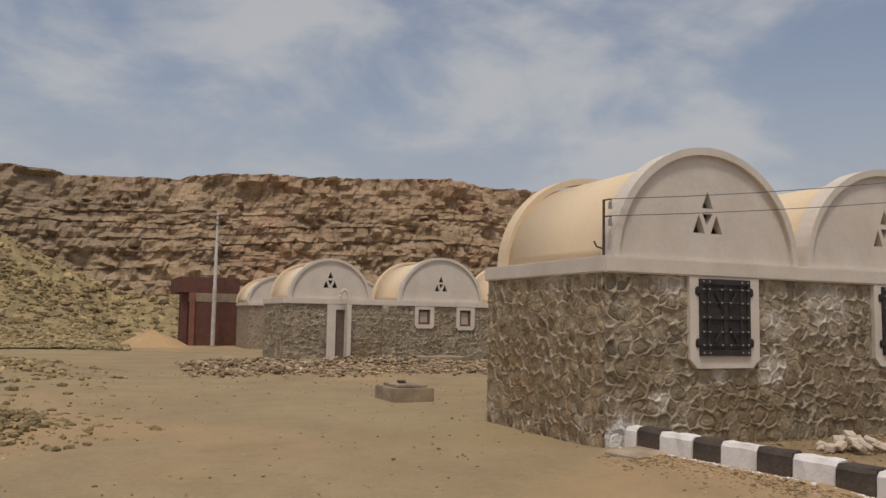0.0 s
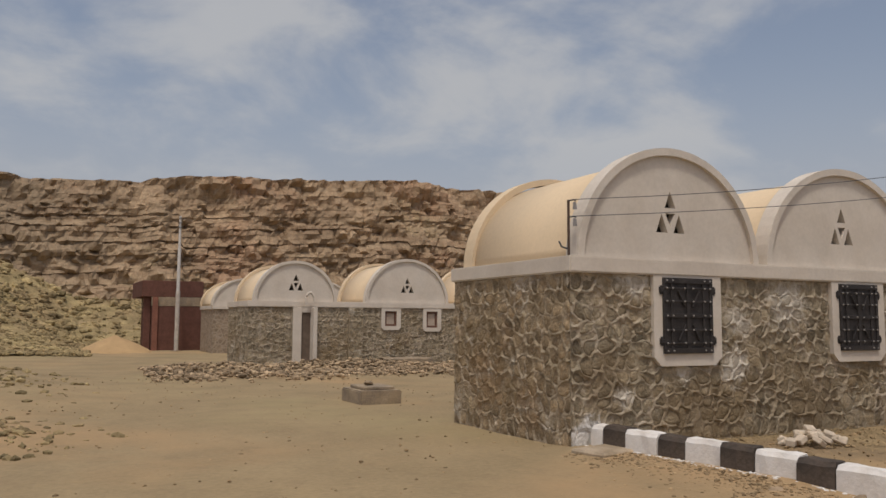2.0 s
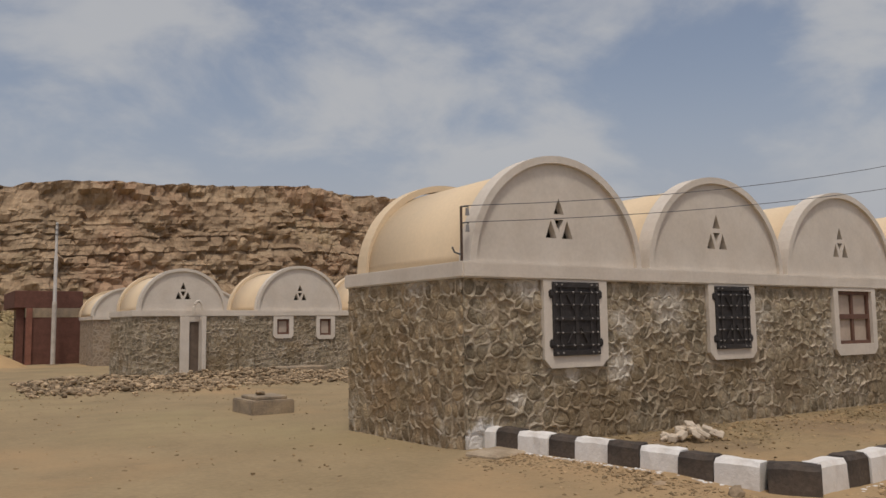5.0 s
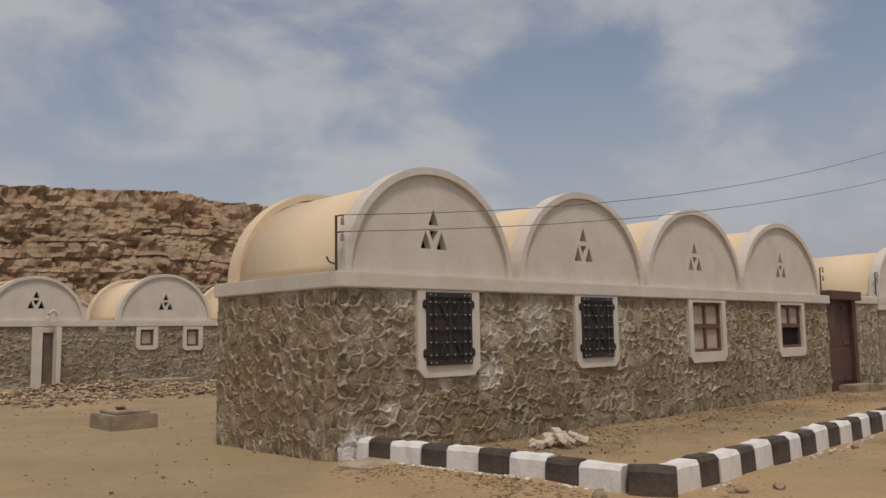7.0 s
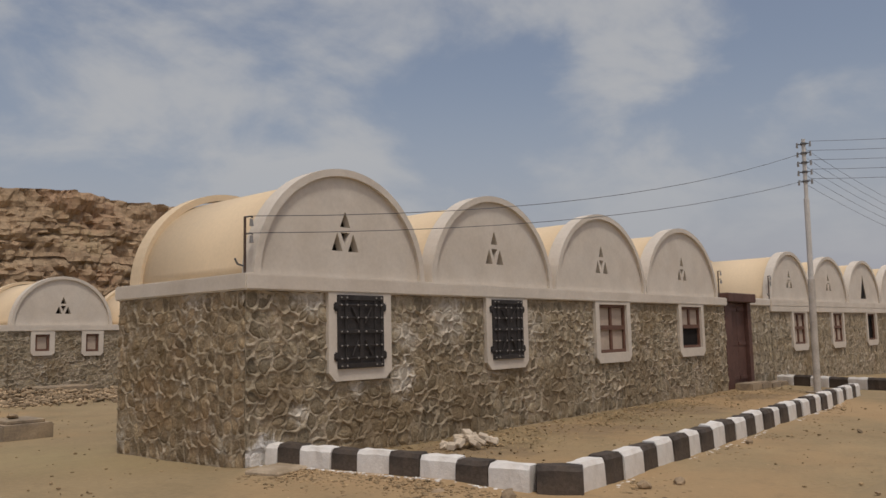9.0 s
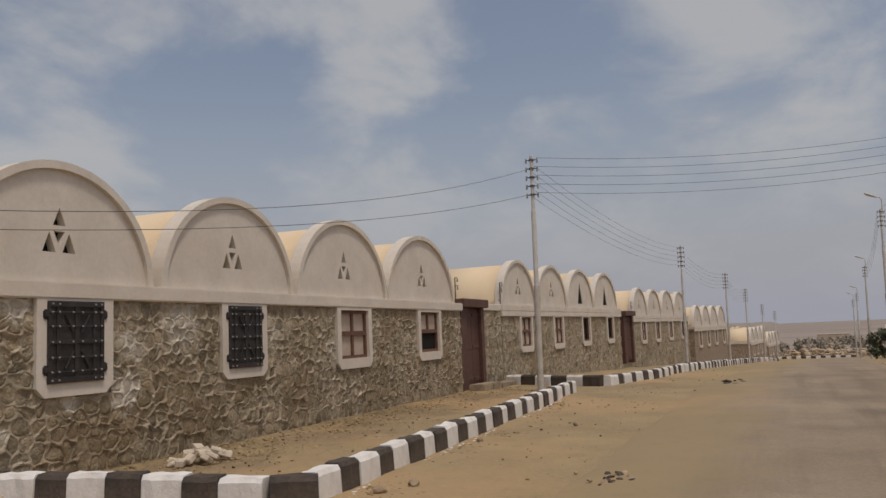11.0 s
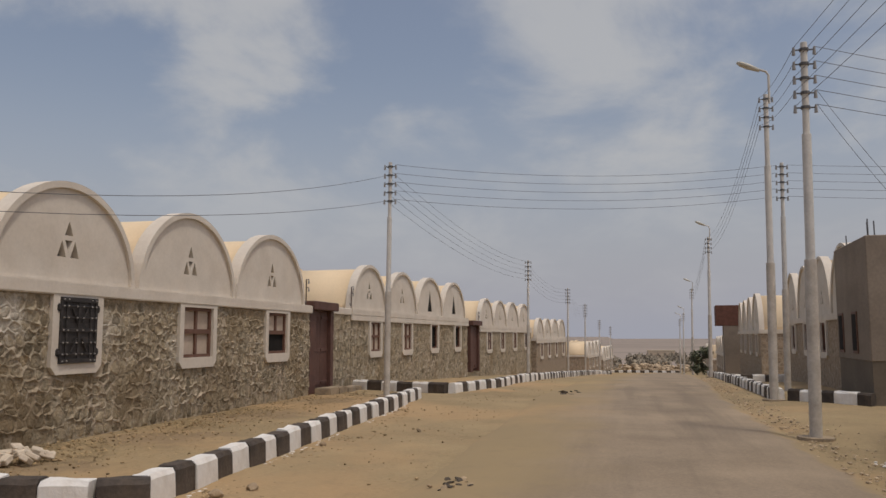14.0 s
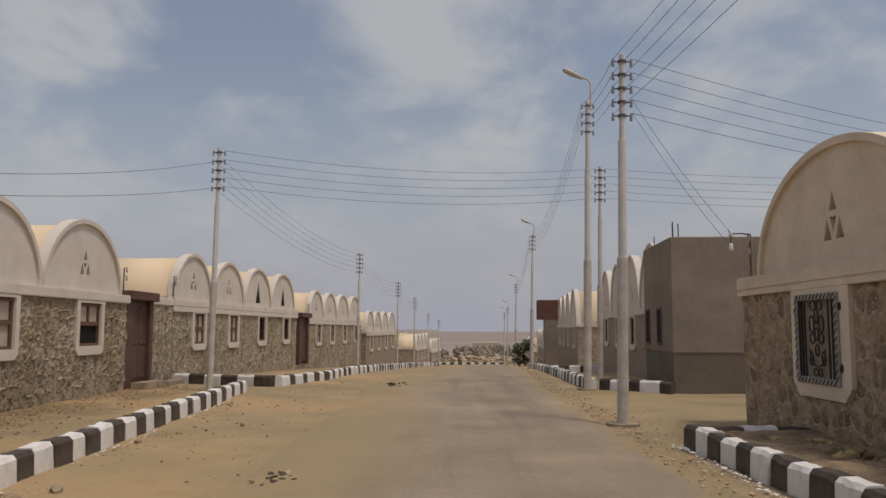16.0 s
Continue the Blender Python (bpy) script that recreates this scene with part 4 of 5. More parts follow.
def house(m, label, centres=CENTRES, length=16.35, depth=3.4, windows="ssww", singles=(), foot=-1.2, group="village houses", r=R_ARCH, vent=1.0,
          near=False, spans=None, radii=None, rise=RISE, rises=None, plaster=None):
    h = thing("stone_house", m, label, "house", group)
    spec = []
    for k, (c, w) in enumerate(zip(centres, windows)):
        q = spans[k] if spans and spans[k] else ((c - 0.21, c + 0.72, 1.285, 2.36) if w == "s" else (c - 0.05, c + 1.0, 1.27, 2.34))
        if w != "-":
            spec.append((w, q))
    holes = [q for w, q in spec]
    bm = bmesh.new()
    wall_panel(bm, 0, length, 0.0, 0.3, foot, BAND_Z, holes)
    box(bm, 0, 0.3, 0.3, depth, foot, BAND_Z)
    box(bm, length - 0.3, length, 0.3, depth, foot, BAND_Z)
    box(bm, 0.3, length - 0.3, depth - 0.3, depth, foot, BAND_Z)
    bmesh.ops.remove_doubles(bm, verts=bm.verts, dist=0.0005)
    wall = part("masonry_wall", bm, MORTAR if near else FAR_STONE, h, "brown rubble stone wall with raised grey pointing")
    bm = bmesh.new()
    box(bm, -0.06, length + 0.06, -0.09, depth + 0.06, BAND_Z, ROOF_Z, 0.02, 2)
    part("roof_slab", bm, plaster or WHITE, h, "whitewashed concrete roof band")
    kinds = {"s": shutter_window, "w": wood_window, "d": dark_window, "m": small_window, "g": grille_window}
    for w, q in spec:
        if w == "o":
            wood_window(h, *q, open_low=True)
        else:
            kinds[w](h, *q)
    for i, c in enumerate(centres):
        vault(h, c, depth, i in singles, radii[i] if radii else (RADII[i] if centres is CENTRES else r), vent, rises[i] if rises else (RISES[i] if centres is CENTRES else rise), plaster)
    return h, wall, holes


def wide(holes):
    return [(a - 0.18, b + 0.2, c - 0.2, BAND_Z) for a, b, c, d in holes]


def row_house(x, y, z, turn, **kw):
    """A house of the row whose first vault stands at x, y; its plaster band hangs lower over the windows."""
    spans = [(c - 0.05, c + 1.0, 1.12, 2.19) for c in CENTRES]
    h, wall, holes = house(pose(x, y, z, 0, 0, turn) @ pose(-CENTRES[0], 0, 0), kw.pop("label", "rubble stone house with four cream vaults"), spans=spans, **kw)
    bm = bmesh.new()
    box(bm, -0.055, 16.405, -0.087, -0.004, BAND_Z - 0.18, BAND_Z - 0.002, 0.01)
    part("band_drip", bm, WHITE, h, "lower lip of the plaster band")
    return h, wall, holes


H1, W1, HOLES1 = house(pose(0, 0, 0), "rubble stone house with four white barrel vaults", windows="sswo", near=True,
                       spans=((1.57, 2.50, 1.285, 2.36), (5.33, 6.26, 1.285, 2.36), (9.20, 10.45, 1.27, 2.34), (13.38, 14.60, 1.27, 2.34)))
H2, W2, HOLES2 = row_house(22.3, 0.0, 0.05, -3.5, windows="wwdd", singles=(2, 3), near=True)
H5, W5, HOLES5 = row_house(43.5, -0.87, -0.22, -4.5, windows="wwwd", near=True)
row_house(60.9, -2.46, -1.05, -4.5, windows="wwww")
row_house(97.0, -5.0, -3.2, -4.5, windows="wwww", label="far rubble stone house with cream vaults")
row_house(117.0, -6.4, -4.1, -4.5, windows="wwww", label="far rubble stone house with cream vaults")
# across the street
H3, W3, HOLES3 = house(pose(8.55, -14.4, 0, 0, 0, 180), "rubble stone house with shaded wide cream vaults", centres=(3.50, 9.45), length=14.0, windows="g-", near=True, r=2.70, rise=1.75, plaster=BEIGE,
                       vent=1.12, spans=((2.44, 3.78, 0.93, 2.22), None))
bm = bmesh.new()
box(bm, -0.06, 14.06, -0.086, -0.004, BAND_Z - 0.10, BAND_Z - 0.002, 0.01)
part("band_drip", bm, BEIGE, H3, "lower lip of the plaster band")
house(pose(35.8, -16.9, -0.15, 0, 0, 176.5), "rubble stone house with cream vaults across the street", windows="dddd", rises=(2.15, 2.17, 2.2, 2.24))
house(pose(60.0, -17.9, -0.55, 0, 0, 176.5), "rubble stone house with cream vaults across the street", windows="dddd", rises=(2.15, 2.17, 2.2, 2.24))
house(pose(90.0, -19.4, -2.6, 0, 0, 176.5), "far rubble stone house across the street", windows="wwww")
house(pose(114.0, -20.6, -3.6, 0, 0, 176.5), "far rubble stone house across the street", windows="wwww")
# beyond the open ground, below the cliff
H4, W4, HOLES4 = house(pose(0.35, 20.3, -0.13) @ Matrix.Diagonal((1, 1, 0.97, 1)), "rubble stone house with white vaults and a narrow door", centres=(1.75, 6.3, 10.75), length=12.65, windows="mmm",
                       near=True, radii=(1.58, 1.80, 1.8), rises=(1.56, 1.80, 1.8), spans=((1.95, 2.31, 0.05, 2.2), (5.31, 5.81, 1.68, 2.28), (7.10, 7.59, 1.62, 2.28)))
house(pose(1.5, 33.0, 0.2) @ Matrix.Diagonal((1, 1, 0.85, 1)), "low rubble stone house with a white vault", centres=(1.75, 5.6), length=8.5, windows="d-", spans=((1.75, 2.15, 0.8, 2.2), None))

# narrow door of the house below the cliff
bm = bmesh.new()
box(bm, 1.61, 1.94, -0.16, -0.09, -0.1, 2.39, 0.01)
part("door_jamb", bm, WHITE, H4, "white plastered door jamb")
bm = bmesh.new()
box(bm, 2.32, 2.47, -0.4, -0.09, -0.1, 2.39, 0.01)
part("door_jamb", bm, WHITE, H4, "white plastered door jamb")
bm = bmesh.new()
box(bm, 1.95, 2.31, -0.03, -0.01, 0.05, 2.2)
part("door_leaf", bm, DOOR_BROWN, H4, "brown-grey narrow wooden door")
bm = bmesh.new()
box(bm, 1.95, 2.06, -0.012, 0.03, 0.05, 2.2)
part("door_gap", bm, DARK, H4, "dark gap beside the door leaf")
bm = bmesh.new()
box(bm, 3.8, 4.37, -0.14, 0.0, -0.8, BAND_Z - 0.005)
PIER = part("pier", bm, MORTAR, H4, "projecting rubble stone pier", m=pose(0, -0.004, 0))
bm = bmesh.new()
tube(bm, [(2.2 + 0.16 * math.cos(radians(200 - 20 * k)), -0.3, 2.62 + 0.34 * math.sin(radians(200 - 20 * k))) for k in range(11)], 0.05, 8)
part("arched_pipe", bm, WHITE, H4, "white arched pipe over the door")

# ---- gate and yard wall between the first two houses ----
GATE_WOOD = material("dark_red_gate_paint", (0.115, 0.060, 0.048), 0.6, 0.2, 3, 25, 0.15)
t = thing("yard_gate", pose(16.42, 0.12, 0) @ Matrix.Diagonal((0.73, 1, 1, 1)), "dark red-brown metal yard gate with a lintel", "gate")
bm = bmesh.new()
box(bm, 0.0, 2.95, -0.25, 0.35, 2.52, 2.78, 0.02)
part("lintel", bm, GATE_WOOD, t)
for a, b in ((0.06, 0.75), (2.5, 2.85)):
    bm = bmesh.new()
    box(bm, a, b, -0.1, 0.25, 0.0, 2.52, 0.015)
    part("gate_post", bm, GATE_WOOD, t)
for k in range(2):
    bm = bmesh.new()
    a = 0.76 + k * 0.87
    box(bm, a, a + 0.86, 0.02, 0.07, 0.15, 2.5, 0.008)
    leaf = part("gate_leaf", bm, GATE_WOOD, t)
    for z in (0.3, 1.3, 2.3):
        bm = bmesh.new()
        box(bm, a + 0.06, a + 0.80, -0.005, 0.02, z - 0.05, z + 0.05, 0.004)
        part("rail", bm, GATE_WOOD, leaf)
copy_thing(t, pose(36.95, -0.95, -0.2, 0, 0, -4))
t = thing("yard_wall", pose(18.58, 0.12, 0), "rubble stone yard wall with a white coping", "wall")
bm = bmesh.new()
box(bm, 0, 1.85, 0, 0.3, -0.8, 2.45)
YW = part("masonry", bm, MORTAR, t)
bm = bmesh.new()
box(bm, -0.03, 1.85, -0.05, 0.35, 2.45, 2.68, 0.02)
part("coping", bm, WHITE, t)
t = thing("stone_step", pose(16.45, -0.45, 0), "low grey stone step before the gate", "step")
for k in range(7):
    bm = bmesh.new()
    box(bm, k * 0.8, k * 0.8 + 0.78, -0.2, 0.3, -0.3, 0.2 - 0.03 * k + 0.02 * math.sin(k * 2.1), 0.03, 2)
    part("step_block", bm, CONCRETE, t)

# ---- grey building across the street ----
t = thing("grey_building", pose(15.5, -15.0, 0, 0, 0, -3), "unfinished grey cement-rendered building with bare starter bars", "building")
bm = bmesh.new()
box(bm, 0, 3.9, -9, 0, 1.08, 4.2, 0.02)
part("upper_wall", bm, RENDER_GREY, t, "grey cement-rendered wall")
bm = bmesh.new()
box(bm, 0.02, 3.88, -8.98, -0.02, -1, 1.08)
part("lower_wall", bm, RENDER_DARK := material("dark_cement_render", (0.155, 0.128, 0.10), 0.95, 0.15, 0.8, 14, 0.3), t, "darker rendered wall base")
for x in (1.3, 3.0):
    bm = bmesh.new()
    box(bm, x, x + 0.6, 0.0, 0.03, 1.25, 2.35, 0.008)
    w = part("window", bm, BROWN_WOOD, t, "dark window in the rendered wall")
    bm = bmesh.new()
    box(bm, x + 0.07, x + 0.53, 0.03, 0.04, 1.32, 2.28)
    part("pane", bm, DARK, w)
for x, y, hh in ((0.08, -0.1, 0.42), (0.22, -0.12, 0.36), (0.32, -0.3, 0.4), (2.6, -0.1, 0.3), (0.1, -5.2, 0.4)):
    bm = bmesh.new()
    tube(bm, [(x, y, 4.15), (x + 0.02, y, 4.2 + hh)], 0.018, 5)
    part("starter_bar", bm, WIRE, t)

# ---- red building below the cliff, and a red block down the street ----
t = thing("red_building", pose(-0.86, 38, 0.0), "red-brown brick building with a grey concrete belt", "building")
bm = bmesh.new()
box(bm, 0, 2.7, 0, 5, -0.5, 2.45)
part("lower_wall", bm, RED_BRICK, t)
bm = bmesh.new()
box(bm, -0.02, 2.72, -0.02, 5, 2.45, 2.95)
part("concrete_belt", bm, CONCRETE, t, "grey concrete belt")
bm = bmesh.new()
box(bm, -0.55, 2.74, -0.03, 5, 2.95, 3.85, 0.02)
part("upper_wall", bm, RED_BRICK, t)
bm = bmesh.new()
box(bm, 0.02, 0.3, -0.12, 0.0, -0.3, 2.94)
part("corner_pier", bm, BARE_BRICK := material("pale_red_brick", (0.23, 0.105, 0.075), 0.9, 0.2, 3, 20, 0.3), t)
bm = bmesh.new()
box(bm, -0.4, -0.05, 0.25, 0.6, -0.3, 2.94)
part("side_post", bm, RED_BRICK, t)
t = thing("red_block", pose(62.5, -18.1, -1.3, 0, 0, -4), "small red brick upper room on a dark wall", "building")
bm = bmesh.new()
box(bm, 0, 2.6, -2.4, 1.6, 3.85, 5.5, 0.02)
part("upper_room", bm, RED_BRICK, t)
bm = bmesh.new()
box(bm, 0.02, 2.58, -2.38, 1.0, -0.5, 3.85)
part("lower_wall", bm, RENDER_GREY, t)

# ---- kerbs ----


def kerb_run(p0, p1, n, first_white, w=0.24, h=0.32, group="street kerbs", odd=1.0, lift=0.0, first=1.0):
    """A run of n painted blocks. odd: how much longer the white ones are than the black."""
    (xa, ya), (xb, yb) = p0, p1
    ang = math.degrees(math.atan2(yb - ya, xb - xa))
    whites = [(i % 2 == 0) == first_white for i in range(n)]
    sizes = [(odd if q else 1.0) * (first if i == 0 else 1.0) for i, q in enumerate(whites)]
    unit = math.hypot(xb - xa, yb - ya) / sum(sizes)
    k = thing("kerb", pose(xa, ya, 0, 0, 0, ang), "black and white painted concrete kerb", "kerb", group)
    at = 0.0
    for i in range(n):
        ln = sizes[i] * unit
        bm = bmesh.new()
        c = 0.05
        prof = [(-w / 2 - 0.02, -0.2), (w / 2 + 0.02, -0.2), (w / 2, h - c), (w / 2 - c * 0.8, h), (-w / 2 + c * 0.8, h), (-w / 2, h - c)]
        rows = []
        for x in (0.003, 0.018, ln * 0.25, ln * 0.5, ln * 0.75, ln - 0.018, ln - 0.003):
            e = 0.985 if x in (0.003, ln - 0.003) else 1.0
            rows.append([bm.verts.new((x, y * e + 0.022 * noise.noise((i * 3.1 + x * 6, y * 9, z * 6 + xa)), z * e + 0.018 * noise.noise((x * 7 + i * 1.7, y * 7 + ya, z)))) for y, z in prof])
        for a, b in zip(rows, rows[1:]):
            for q in range(6):
                bm.faces.new((a[q], a[(q + 1) % 6], b[(q + 1) % 6], b[q]))
        bm.faces.new(rows[0][::-1])
        bm.faces.new(rows[-1])
        f = (at + ln / 2) / (unit * sum(sizes))
        xm, ym = xa + (xb - xa) * f, ya + (yb - ya) * f
        slope = math.degrees(math.atan2(ground_z(xm + 1, ym) - ground_z(xm - 1, ym), 2)) * math.cos(radians(ang))
        part("kerb_block", bm, KERB_W if whites[i] else KERB_B, k, "white painted block" if whites[i] else "black painted block", False,
             pose(at, 0.015 * math.sin(i * 2.3), ground_z(xm, ym) + lift * smoothstep(1.05, 0.7, f) + 0.012 * math.sin(i * 1.7), 0, -slope, 1.1 * math.sin(i * 3.3)))
        at += ln
    return k


kerb_run((0.40, -0.05), (0.965, -3.92), 9, True, odd=1.2, h=0.29, lift=0.06, first=0.4)
kerb_run((0.98, -3.94), (1.26, -4.36), 1, False, 0.27, 0.31)
kerb_run((1.25, -4.24), (15.8, -3.45), 29, True, odd=1.1)
kerb_run((19.75, -0.3), (18.1, -3.8), 6, True)
kerb_run((18.05, -3.95), (22.4, -4.7), 8, True, odd=1.5)
kerb_run((22.4, -4.7), (27.1, -5.0), 9, True, odd=1.5)
kerb_run((27.3, -5.05), (31.0, -5.35), 7, True, odd=1.4)
kerb_run((31.0, -5.35), (44.0, -6.1), 26, True)
kerb_run((44.0, -6.1), (70.0, -7.9), 52, True)
kerb_run((5.85, -12.62), (-5.5, -13.1), 24, False)
kerb_run((5.72, -12.80), (5.80, -14.3), 3, False, h=0.29)
kerb_run((15.4, -14.97), (16.9, -13.35), 5, False, odd=1.7)
kerb_run((17.0, -13.1), (31.0, -13.5), 28, True)
kerb_run((31.0, -13.5), (31.4, -16.0), 5, True)
kerb_run((33.0, -13.7), (56.0, -15.2), 46, True)
kerb_run((123.5, -2.0), (122.5, -17.5), 24, True, 0.3, 0.34)

# ---- poles, lamps and wires ----


def pole(x, y, height, lamp=False, lean=0.0, n_ins=5, girth=1.0, label=""):
    z = ground_z(x, y)
    t = thing("street_lamp" if lamp else "utility_pole", pose(x, y, z, lean), label or ("grey steel street lamp pole with a curved arm" if lamp else "grey stepped steel utility pole with insulators"),
              "street lamp" if lamp else "utility pole", "street poles")
    a, b = height * 0.44, height * 0.76
    for nm, z0, z1, r in (("lower_shaft", -0.4, a, 0.118), ("middle_shaft", a - 0.02, b, 0.09), ("upper_shaft", b - 0.02, height, 0.066)):
        bm = bmesh.new()
        tube(bm, [(0, 0, z0), (0, 0, z0 + 0.01), (0, 0, z1 - 0.01), (0, 0, z1)], r * girth, 14, r * girth * 0.96)
        ob = part(nm, bm, POLE_DUSTY if nm == "lower_shaft" else POLE, t)
        for p in ob.data.polygons:
            p.use_smooth = len(p.vertices) == 4
    bm = bmesh.new()
    tube(bm, [(0, 0, -0.2), (0, 0, 0.03)], 0.3, 10)
    part("footing", bm, CONCRETE, t)
    for k in range(n_ins):
        zz = height - 0.13 - k * 0.26
        bm = bmesh.new()
        tube(bm, [(0, 0, zz - 0.025), (0, 0, zz + 0.025)], 0.08, 10)
        tube(bm, [(0, -0.17, zz), (0, 0.17, zz)], 0.014, 6)
        br = part("bracket", bm, WIRE, t)
        for yy in (-0.17, 0.17):
            bm = bmesh.new()
            tube(bm, [(0, yy, zz - 0.09), (0, yy, zz - 0.02), (0, yy, zz + 0.05)], 0.032, 8, 0.02)
            part("insulator", bm, INSULATOR, br)
    if lamp:
        bm = bmesh.new()
        tube(bm, [(0.0, -0.09, height - 0.25), (0.0, -0.09, height + 0.55), (0, -0.02, height + 0.66), (0, 0.22, height + 0.75)], 0.032, 8)
        arm = part("arm", bm, POLE, t)
        bm = bmesh.new()
        rings = []
        for s, w, h in ((0.15, 0.05, 0.05), (0.28, 0.09, 0.065), (0.48, 0.125, 0.085), (0.66, 0.11, 0.07), (0.74, 0.05, 0.03)):
            rings.append([bm.verts.new((w * math.cos(2 * math.pi * q / 10), s, height + 0.66 + 0.42 * s + h * math.sin(2 * math.pi * q / 10) - 0.02)) for q in range(10)])
        for r0, r1 in zip(rings, rings[1:]):
            for q in range(10):
                bm.faces.new((r0[q], r0[(q + 1) % 10], r1[(q + 1) % 10], r1[q]))
        bm.faces.new(rings[0])
        bm.faces.new(rings[-1])
        part("lamp_head", bm, LAMP_HEAD, t, "pale dusty lamp head", True)
    return t


POLE_DUSTY = material("weathered_pole", (0.49, 0.455, 0.41), 0.85, 0.16, 2.5, 25, 0.15, tint=(0.32, 0.265, 0.21), tint_scale=2.0, tint_amount=0.5)
INSULATOR = material("grey_insulator", (0.26, 0.25, 0.245), 0.4, 0.1, 3, 20, 0)
POLES_L = ((16.5, -2.35, 6.87), (42, -3.57, 6.9), (60, -4.75, 6.9), (75, -5.47, 6.9), (99, -6.2, 6.9), (118, -7.3, 6.9))
for x, y, hh in POLES_L:
    pole(x, y, hh, lean=0.7, girth=0.8)
POLES_R = ((8.5, -12.16, 6.83), (21.65, -14.18, 7.44))
for x, y, hh in POLES_R:
    pole(x, y, hh, lean=1.0, girth=0.88)
LAMPS = ((16.95, -12.96, 8.36), (44, -14.1, 8.3), (75, -15.6, 8.3), (105, -16.9, 8.0), (119, -17.4, 8.0))
for x, y, hh in LAMPS:
    pole(x, y, hh, True, lean=0.9, n_ins=4)
pole(0.34, 37.0, 7.4, label="thin grey utility pole before the red building", n_ins=3)
FAR_ENDS = ((16.5, -27.0, 6.9), (22.0, -31.0, 7.4), (-22.0, -13.4, 7.0))
for x, y, hh in FAR_ENDS:
    pole(x, y, hh)


def wire(p, q, sag, r=0.0055, name="wire"):
    bm = bmesh.new()
    p, q = Vector(p), Vector(q)
    n = 14
    tube(bm, [p.lerp(q, k / n) - Vector((0, 0, sag * 4 * (k / n) * (1 - k / n))) for k in range(n + 1)], r, 4)
    ob = part(name, bm, WIRE)
    tagged(ob, "thin dark overhead electric wire", "wire", "overhead wires")


def ins(spec, k, side, lean=0.0):
    x, y, hh = spec
    return (x, y + 0.17 * side - math.sin(radians(lean)) * hh, ground_z(x, y) + hh - 0.13 - 0.26 * k + 0.05)


for k in range(5):
    wire(ins(POLES_L[0], k, -1, 0.7), ins(POLES_R[1], k, 1, 1.0), 0.35)
    wire(ins(POLES_R[1], k, -1, 1.0), ins(FAR_ENDS[1], k, 1), 0.3)
    wire(ins(POLES_R[0], k, -1, 1.0), ins(FAR_ENDS[0], k, 1), 0.3)
    wire(ins(POLES_R[0], k, 1, 1.0), ins(FAR_ENDS[2], k, 1), 0.5)
    for a, b in zip(POLES_L[:3], POLES_L[1:4]):
        wire(ins(a, k, 1, 0.7), ins(b, k, 1, 0.7), 0.5, 0.0055)
for k in range(4):
    wire(ins(LAMPS[0], k, 1, 0.9), ins(POLES_R[0], k, 1, 1.0), 0.12)
    for a, b in zip(LAMPS[:2], LAMPS[1:3]):
        wire(ins(a, k, 1, 0.9), ins(b, k, 1, 0.9), 0.9, 0.005)
wire(ins(POLES_L[0], 1, -1, 0.7), (0.02, -0.05, 3.40), 0.45)
wire(ins(POLES_L[0], 4, -1, 0.7), (0.04, -0.05, 3.17), 0.35)
wire(ins(POLES_R[0], 3, -1, 1.0), (8.1, -14.06, 3.42), 0.1, 0.004)
wire(ins(POLES_R[0], 4, -1, 1.0), (8.1, -14.06, 3.17), 0.1, 0.004)


PORCELAIN = material("white_porcelain", (0.68, 0.67, 0.64), 0.3, 0.05, 4, 30, 0.0)
RUSTY = material("rusty_steel", (0.09, 0.06, 0.045), 0.7, 0.3, 6, 40, 0.2)


def wire_bracket(m, label="rusty steel wire bracket on the roof band"):
    t = thing("wire_bracket", m, label, "bracket", "wire brackets")
    bm = bmesh.new()
    box(bm, -0.015, 0.015, -0.015, 0.015, 0.0, 0.78, 0.004)
    part("post", bm, RUSTY, t)
    for z in (0.77, 0.54):
        bm = bmesh.new()
        tube(bm, [(0, 0, z), (0.05, -0.05, z + 0.01), (0.09, -0.05, z)], 0.012, 5)
        a = part("hook", bm, WIRE, t)
        bm = bmesh.new()
        tube(bm, [(0.07, -0.05, z - 0.12), (0.07, -0.05, z - 0.02)], 0.03, 8, 0.022)
        part("insulator", bm, INSULATOR, a)
    bm = bmesh.new()
    tube(bm, [(0, 0, 0.1), (-0.12, 0, 0.13), (-0.16, 0, 0.2)], 0.014, 5)
    part("stay", bm, WIRE, t)
    return t


B0 = wire_bracket(pose(0.0, 0.02, ROOF_Z - 0.01))
copy_thing(B0, pose(16.2, 0.05, ROOF_Z - 0.01))
copy_thing(B0, pose(20.6, 0.15, 2.67))
copy_thing(B0, pose(41.4, -0.7, 2.4))
SERVICE = wire_bracket(pose(8.1, -14.4, ROOF_Z - 0.01, 0, 0, 180), "rusty steel service bracket with an arm and white insulators")
bm = bmesh.new()
tube(bm, [(0, 0, 0.76), (0, -0.14, 0.79), (0, -0.32, 0.78)], 0.014, 6)
arm = part("arm", bm, RUSTY, SERVICE)
for z in (0.80, 0.55):
    bm = bmesh.new()
    tube(bm, [(0, -0.34, z - 0.07), (0, -0.34, z - 0.03), (0, -0.34, z + 0.02), (0, -0.34, z + 0.06)], 0.038, 10, 0.028)
    part("insulator", bm, PORCELAIN, arm, "white porcelain insulator", True)
bm = bmesh.new()
tube(bm, [(0, -0.34, 0.47), (0, -0.34, 0.84)], 0.01, 6)
part("pin", bm, RUSTY, arm)

